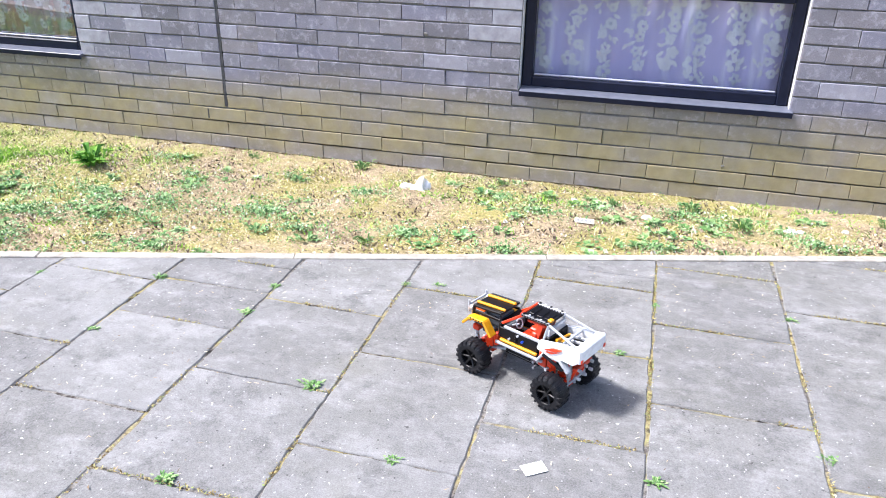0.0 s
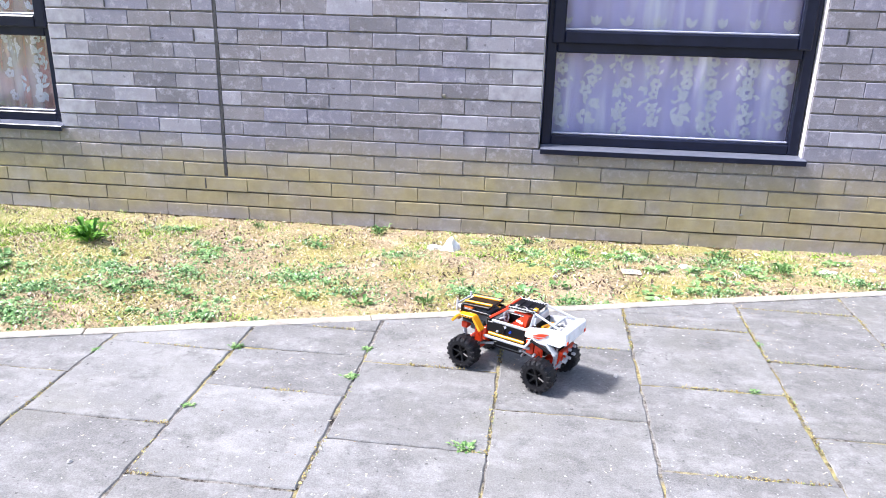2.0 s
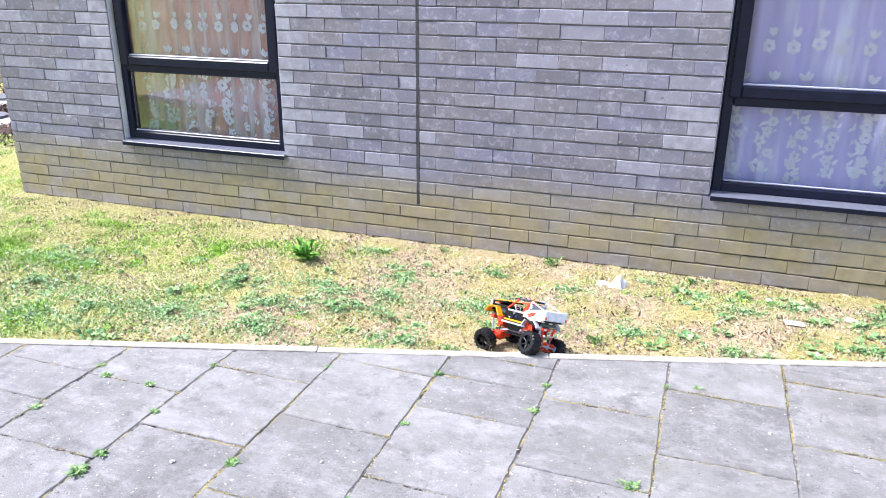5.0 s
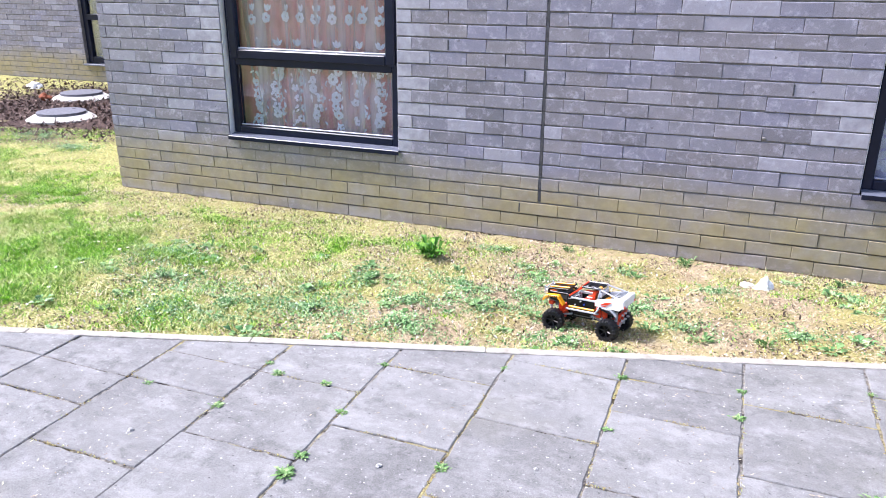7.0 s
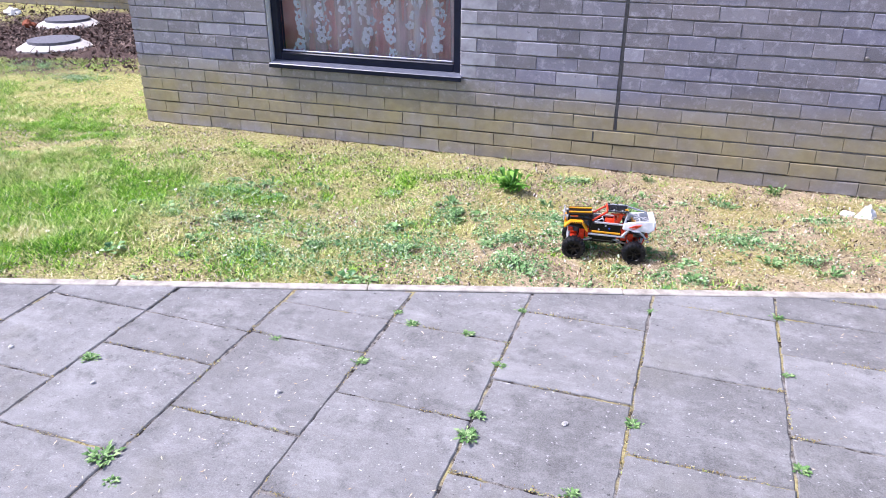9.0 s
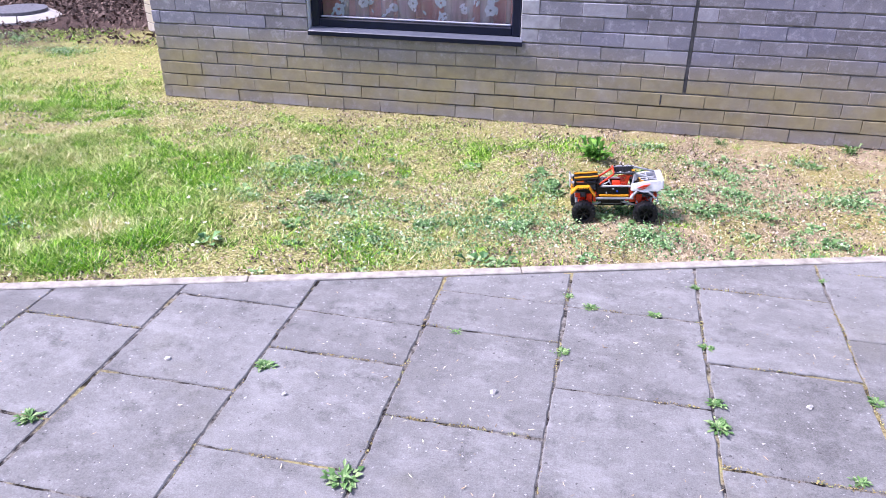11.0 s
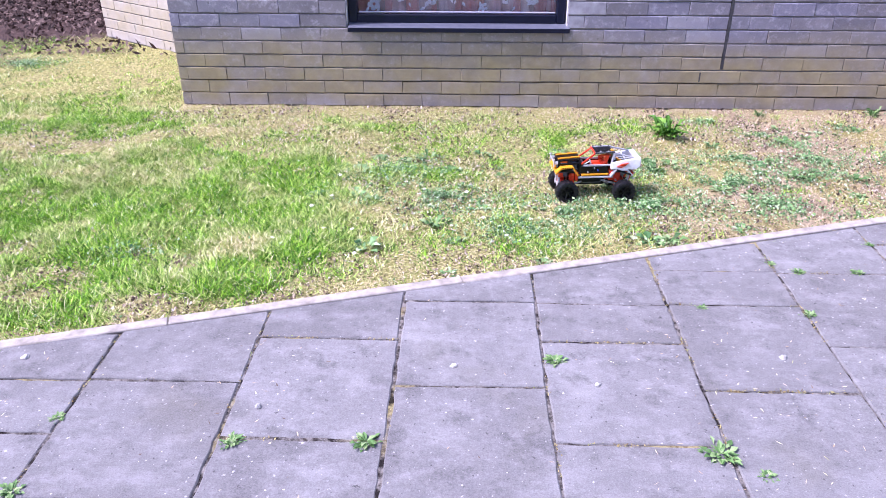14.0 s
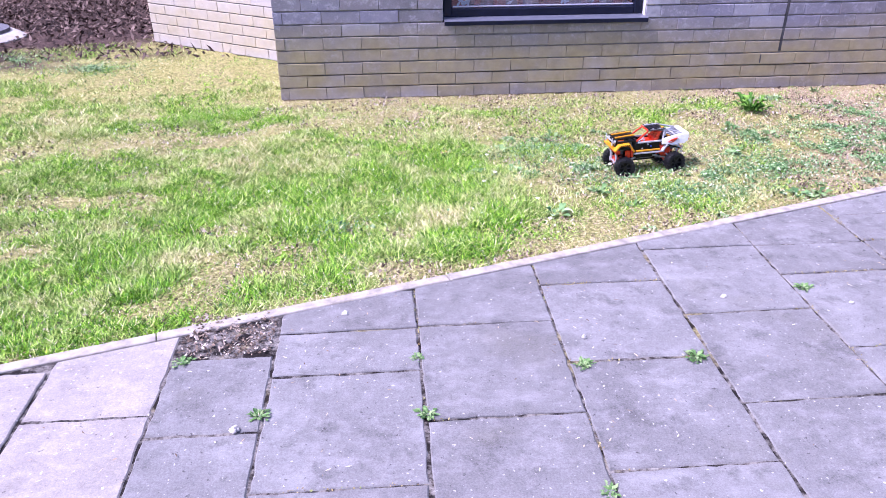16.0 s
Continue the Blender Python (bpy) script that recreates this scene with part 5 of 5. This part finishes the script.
    # red drive housings and side plates that fill the space over the axles
    P("drive_housing", lambda b: (box(b, -0.050, 0.060, -0.022, 0.022, 0.058, 0.076, 0.003), box(b, -0.030, 0.050, -0.034, 0.034, 0.074, 0.086, 0.002)), BLACK, "black drive housing")
    for s in (-1, 1):
        for x0, x1 in ((-0.112, -0.088), (0.086, 0.108)):
            P("side_plate", lambda b: (box(b, x0, x1, s * 0.040 - 0.004, s * 0.040 + 0.004, 0.074, 0.118, 0.0015), rod(b, ((x0 + x1) / 2, s * 0.036, 0.096), ((x0 + x1) / 2, s * 0.048, 0.096), 0.004, 8)), RED, "red side plate")
        P("frame_rail", lambda b: beam(b, (-0.150, s * 0.036, 0.126), (-0.060, s * 0.036, 0.118), 0.006, 0.010), BLACK)
        P("frame_rail", lambda b: beam(b, (0.060, s * 0.036, 0.118), (0.155, s * 0.036, 0.134), 0.006, 0.010), BLACK)
    # bonnet and nose
    P("bonnet", lambda b: beam(b, (0.158, 0, 0.175), (0.064, 0, 0.183), 0.070, 0.006), BLACK, "black bonnet")
    P("engine", lambda b: (box(b, 0.072, 0.135, -0.026, 0.026, 0.132, 0.168, 0.003), [rod(b, (0.078 + 0.014 * i, -0.032, 0.158), (0.078 + 0.014 * i, 0.032, 0.158), 0.005, 8) for i in range(4)]), DARKGREY, "dark grey engine block")
    P("grille", lambda b: (box(b, 0.152, 0.160, -0.046, 0.046, 0.140, 0.178, 0.002), [box(b, 0.159, 0.164, -0.02 + 0.01 * i - 0.002, -0.02 + 0.01 * i + 0.002, 0.146, 0.172, 0.0008) for i in range(5)]), BLACK, "black grille")
    P("bumper", lambda b: (box(b, 0.160, 0.172, -0.050, 0.050, 0.128, 0.142, 0.002), box(b, 0.164, 0.174, -0.03, 0.03, 0.140, 0.150, 0.002)), YELLOW, "amber front bumper")
    P("bull_bar", lambda b: (rod(b, (0.176, -0.040, 0.172), (0.176, 0.040, 0.172), 0.0032, 8), [rod(b, (0.160, y, 0.150), (0.176, y, 0.174), 0.0028, 8) for y in (-0.034, 0.034)], [rod(b, (0.176, y, 0.150), (0.176, y, 0.185), 0.0032, 8) for y in (-0.038, 0.038)]), GREY, "light grey bull bar")
    # cab
    P("roof", lambda b: (box(b, -0.078, 0.000, -0.034, 0.034, 0.202, 0.208, 0.002), [box(b, -0.07 + 0.024 * i, -0.056 + 0.024 * i, -0.020, 0.020, 0.207, 0.2105, 0.001) for i in range(3)]), BLACK, "black roof panel")
    for i in range(5):
        for y in (-0.037, 0.037):
            P("roof_stud", lambda b: rod(b, (-0.072 + 0.017 * i, y, 0.209), (-0.072 + 0.017 * i, y, 0.2145), 0.0034, 8), GREY if i % 2 else BLACK, "roof stud")
    P("roof_lamp", lambda b: box(b, -0.080, -0.068, 0.012, 0.026, 0.207, 0.214, 0.001), YELLOW)
    P("roof_front_bar", lambda b: rod(b, (0.004, -0.040, 0.207), (0.004, 0.040, 0.207), 0.004, 8), RED, "red roof front bar")
    P("windscreen_foot", lambda b: (box(b, 0.054, 0.066, -0.044, 0.044, 0.156, 0.166, 0.0015), box(b, 0.060, 0.070, -0.044, 0.044, 0.120, 0.158, 0.0015)), BLACK)
    for s in (-1, 1):
        P("seat", lambda b: (box(b, -0.052, 0.004, s * 0.020 - 0.016, s * 0.020 + 0.016, 0.122, 0.150, 0.004), beam(b, (-0.040, s * 0.020, 0.140), (-0.054, s * 0.020, 0.196), 0.030, 0.016), box(b, -0.046, -0.030, s * 0.020 - 0.018, s * 0.020 + 0.018, 0.150, 0.168, 0.003)), RED, "red bucket seat")
    P("steering_wheel", lambda b: ([rod(b, (0.018 + 0.005 * math.sin(i * 0.628), 0.022 + 0.013 * math.cos(i * 0.628), 0.166 + 0.012 * math.sin(i * 0.628)), (0.018 + 0.005 * math.sin((i + 1) * 0.628), 0.022 + 0.013 * math.cos((i + 1) * 0.628), 0.166 + 0.012 * math.sin((i + 1) * 0.628)), 0.0022, 6) for i in range(10)], rod(b, (0.018, 0.022, 0.166), (0.045, 0.022, 0.150), 0.0025, 6)), GREY, "light grey steering wheel")
    P("dashboard", lambda b: box(b, 0.040, 0.058, -0.040, 0.040, 0.130, 0.156, 0.003), DARKGREY)
    q = random.Random(8)
    for i in range(26):
        x, y, z = q.uniform(-0.14, 0.14), q.choice((-1, 1)) * q.uniform(0.025, 0.052), q.uniform(0.078, 0.150)
        if abs(x) < 0.055 and z > 0.112:
            y *= 0.6
        mat, lab = q.choice(((GREY, "light grey pin"), (RED, "red connector"), (BLACK, "black pin"), (DARKGREY, "dark grey connector"), (GREY, "light grey pin"), (RED, "red connector")))
        if q.random() < 0.5:
            P("connector_pin", lambda b: rod(b, (x, y - 0.008, z), (x, y + 0.008, z), 0.0036, 8), mat, lab)
        else:
            a = q.uniform(-1, 1)
            P("lever", lambda b: beam(b, (x, y, z), (x + 0.022 * math.cos(a), y, z + 0.022 * math.sin(a)), 0.006, 0.007), mat, lab)
    # load bed and tail
    P("bed_floor", lambda b: (box(b, -0.180, -0.068, -0.046, 0.046, 0.140, 0.150, 0.002), box(b, -0.090, -0.078, -0.044, 0.044, 0.150, 0.176, 0.002)), BLACK, "dark load bed")
    P("bed_parts", lambda b: ([beam(b, (-0.10, y, 0.158), (-0.165, y, 0.166), 0.006, 0.007) for y in (-0.028, -0.005, 0.02)], rod(b, (-0.13, -0.045, 0.176), (-0.13, 0.045, 0.176), 0.004, 8)), GREY, "light grey bars in the bed")
    P("bed_rods", lambda b: (rod(b, (-0.105, -0.03, 0.160), (-0.105, 0.035, 0.172), 0.004, 8), box(b, -0.118, -0.100, 0.006, 0.022, 0.150, 0.166, 0.001)), YELLOW)
    P("bed_wall", lambda b: box(b, -0.086, -0.076, -0.040, 0.040, 0.165, 0.195, 0.002), GREY, "light grey cab back wall")
    P("tailgate", lambda b: (box(b, -0.192, -0.180, -0.061, 0.061, 0.146, 0.187, 0.004), box(b, -0.184, -0.168, -0.052, 0.052, 0.176, 0.186, 0.003)), WHITE, "smooth white tailgate")
    for y in (-0.054, 0.054):
        P("tail_lamp", lambda b: box(b, -0.1945, -0.190, y - 0.004, y + 0.004, 0.150, 0.160, 0.001), RED, "red tail lamp")
    P("rear_bumper", lambda b: (box(b, -0.172, -0.160, -0.040, 0.040, 0.104, 0.116, 0.002), [beam(b, (-0.166, y, 0.112), (-0.150, y, 0.070), 0.008, 0.008) for y in (-0.025, 0.025)]), RED, "red rear bumper bars")
    P("rear_pins", lambda b: [rod(b, (-0.170, y, z), (-0.180, y, z), 0.0045, 8) for y in (-0.03, 0, 0.03) for z in (0.085, 0.110)], GREY, "light grey connector pins")
    P("drive_shaft", lambda b: rod(b, (rx, 0, 0.056), (fx, 0, 0.056), 0.004, 8), DARKGREY)
    wheels = []
    for x in (fx, rx):
        for s in (1, -1):
            w = wheel(t, "wheel")
            w.location = (x, s * TRK / 2, TR)
            wheels.append((w, x, s * TRK / 2))
    return t, wheels, axles


truck, truck_wheels, truck_axles = build_truck()

# seconds, x, y, heading, steer
COURSE_ROWS = [
    (0.0, -0.249, 1.674, 155, 0), (1.0, -0.470, 1.784, 154, 0), (2.0, -0.689, 1.892, 153, 0), (3.0, -0.907, 2.008, 149, -6), (3.5, -1.012, 2.067, 145, -8),
    (4.0, -1.121, 2.143, 143, 4), (4.5, -1.232, 2.216, 140, 10), (5.0, -1.329, 2.277, 144, 12), (5.5, -1.427, 2.325, 152, 10), (6.5, -1.662, 2.415, 162, 8), (7.5, -1.866, 2.425, 171, 10), (8.0, -1.975, 2.432, 179, 8),
    (8.5, -2.081, 2.431, 186, 2), (9.0, -2.185, 2.409, 190, 0), (10.0, -2.416, 2.388, 189, 0), (11.0, -2.631, 2.350, 186, 0), (12.5, -2.954, 2.302, 181, 6), (13.5, -3.139, 2.300, 183, 12),
    (14.5, -3.326, 2.300, 187, -4), (15.0, -3.422, 2.281, 187, -8), (16.0, -3.619, 2.265, 185, -10),
]


# seconds, how far the body rolls to its right over the kerb, in degrees
ROLL_ROWS = [(0, 0), (3.4, 0), (4.0, 20), (4.5, 22), (5.0, 20), (5.5, 11), (6.2, 1), (16, 1)]


def wheel_heights(x, y, heading):
    a = radians(heading)
    c, s = math.cos(a), math.sin(a)
    hs = []
    for wx, wy in ((WB / 2, TRK / 2), (WB / 2, -TRK / 2), (-WB / 2, TRK / 2), (-WB / 2, -TRK / 2)):
        px, py = x + c * wx - s * wy, y + s * wx + c * wy
        # the tyre rests on the highest ground under its round tread
        hs.append(max(ground_z(px + c * u - s * v, py + s * u + c * v) - (TR - math.sqrt(TR * TR - u * u)) for u in (-0.036, -0.024, -0.012, 0, 0.012, 0.024, 0.036) for v in (-0.014, 0, 0.014)))
    return hs


def truck_pose(x, y, heading, lean):
    """The body, level between its axles and leaning to its right by lean."""
    hs = wheel_heights(x, y, heading)
    pitch = math.degrees(math.atan2((hs[2] + hs[3] - hs[0] - hs[1]) / 2, WB))
    return Matrix.Translation((x, y, sum(hs) / 4 + 0.0005 * lean)) @ pose(0, 0, 0, 0, 0, heading) @ pose(0, 0, 0, lean, pitch, 0)


def motions():
    ts = [r[0] for r in COURSE_ROWS]
    steps = np.linspace(0, 16, 65)
    px, py, hd, st = (np.interp(steps, ts, [r[i] for r in COURSE_ROWS]) for i in (1, 2, 3, 4))
    lean = np.interp(steps, [r[0] for r in ROLL_ROWS], [r[1] for r in ROLL_ROWS])
    bodies = [truck_pose(float(a), float(b), float(h), float(l)) for a, b, h, l in zip(px, py, hd, lean)]
    walk(truck, [(float(t), m) for t, m in zip(steps, bodies)])
    run = np.concatenate([[0], np.cumsum(np.hypot(np.diff(px), np.diff(py)))])
    heights = [wheel_heights(float(a), float(b), float(h)) for a, b, h in zip(px, py, hd)]
    frames_of_axles = {}
    for x in truck_axles:
        k = 0 if x > 0 else 2
        ms = []
        for a, b, h, hs, body in zip(px, py, hd, heights, bodies):
            c = Vector((float(a) + math.cos(radians(float(h))) * x, float(b) + math.sin(radians(float(h))) * x, (hs[k] + hs[k + 1]) / 2))
            tilt = math.degrees(math.atan2(hs[k] - hs[k + 1], TRK))
            ms.append(body.inverted() @ Matrix.Translation(c) @ pose(0, 0, 0, 0, 0, float(h)) @ pose(0, 0, 0, tilt, 0, 0))
        frames_of_axles[x] = ms
        walk(truck_axles[x], [(float(t), m @ pose(-x, 0, 0)) for t, m in zip(steps, ms)])
    for w, x, y in truck_wheels:
        turn = 1.0 if x > 0 else -0.6
        walk(w, [(float(t), m @ pose(0, y, TR, 0, 0, turn * float(s)) @ pose(0, 0, 0, 0, math.degrees(float(d) / TR), 0)) for t, m, d, s in zip(steps, frames_of_axles[x], run, st)])


motions()
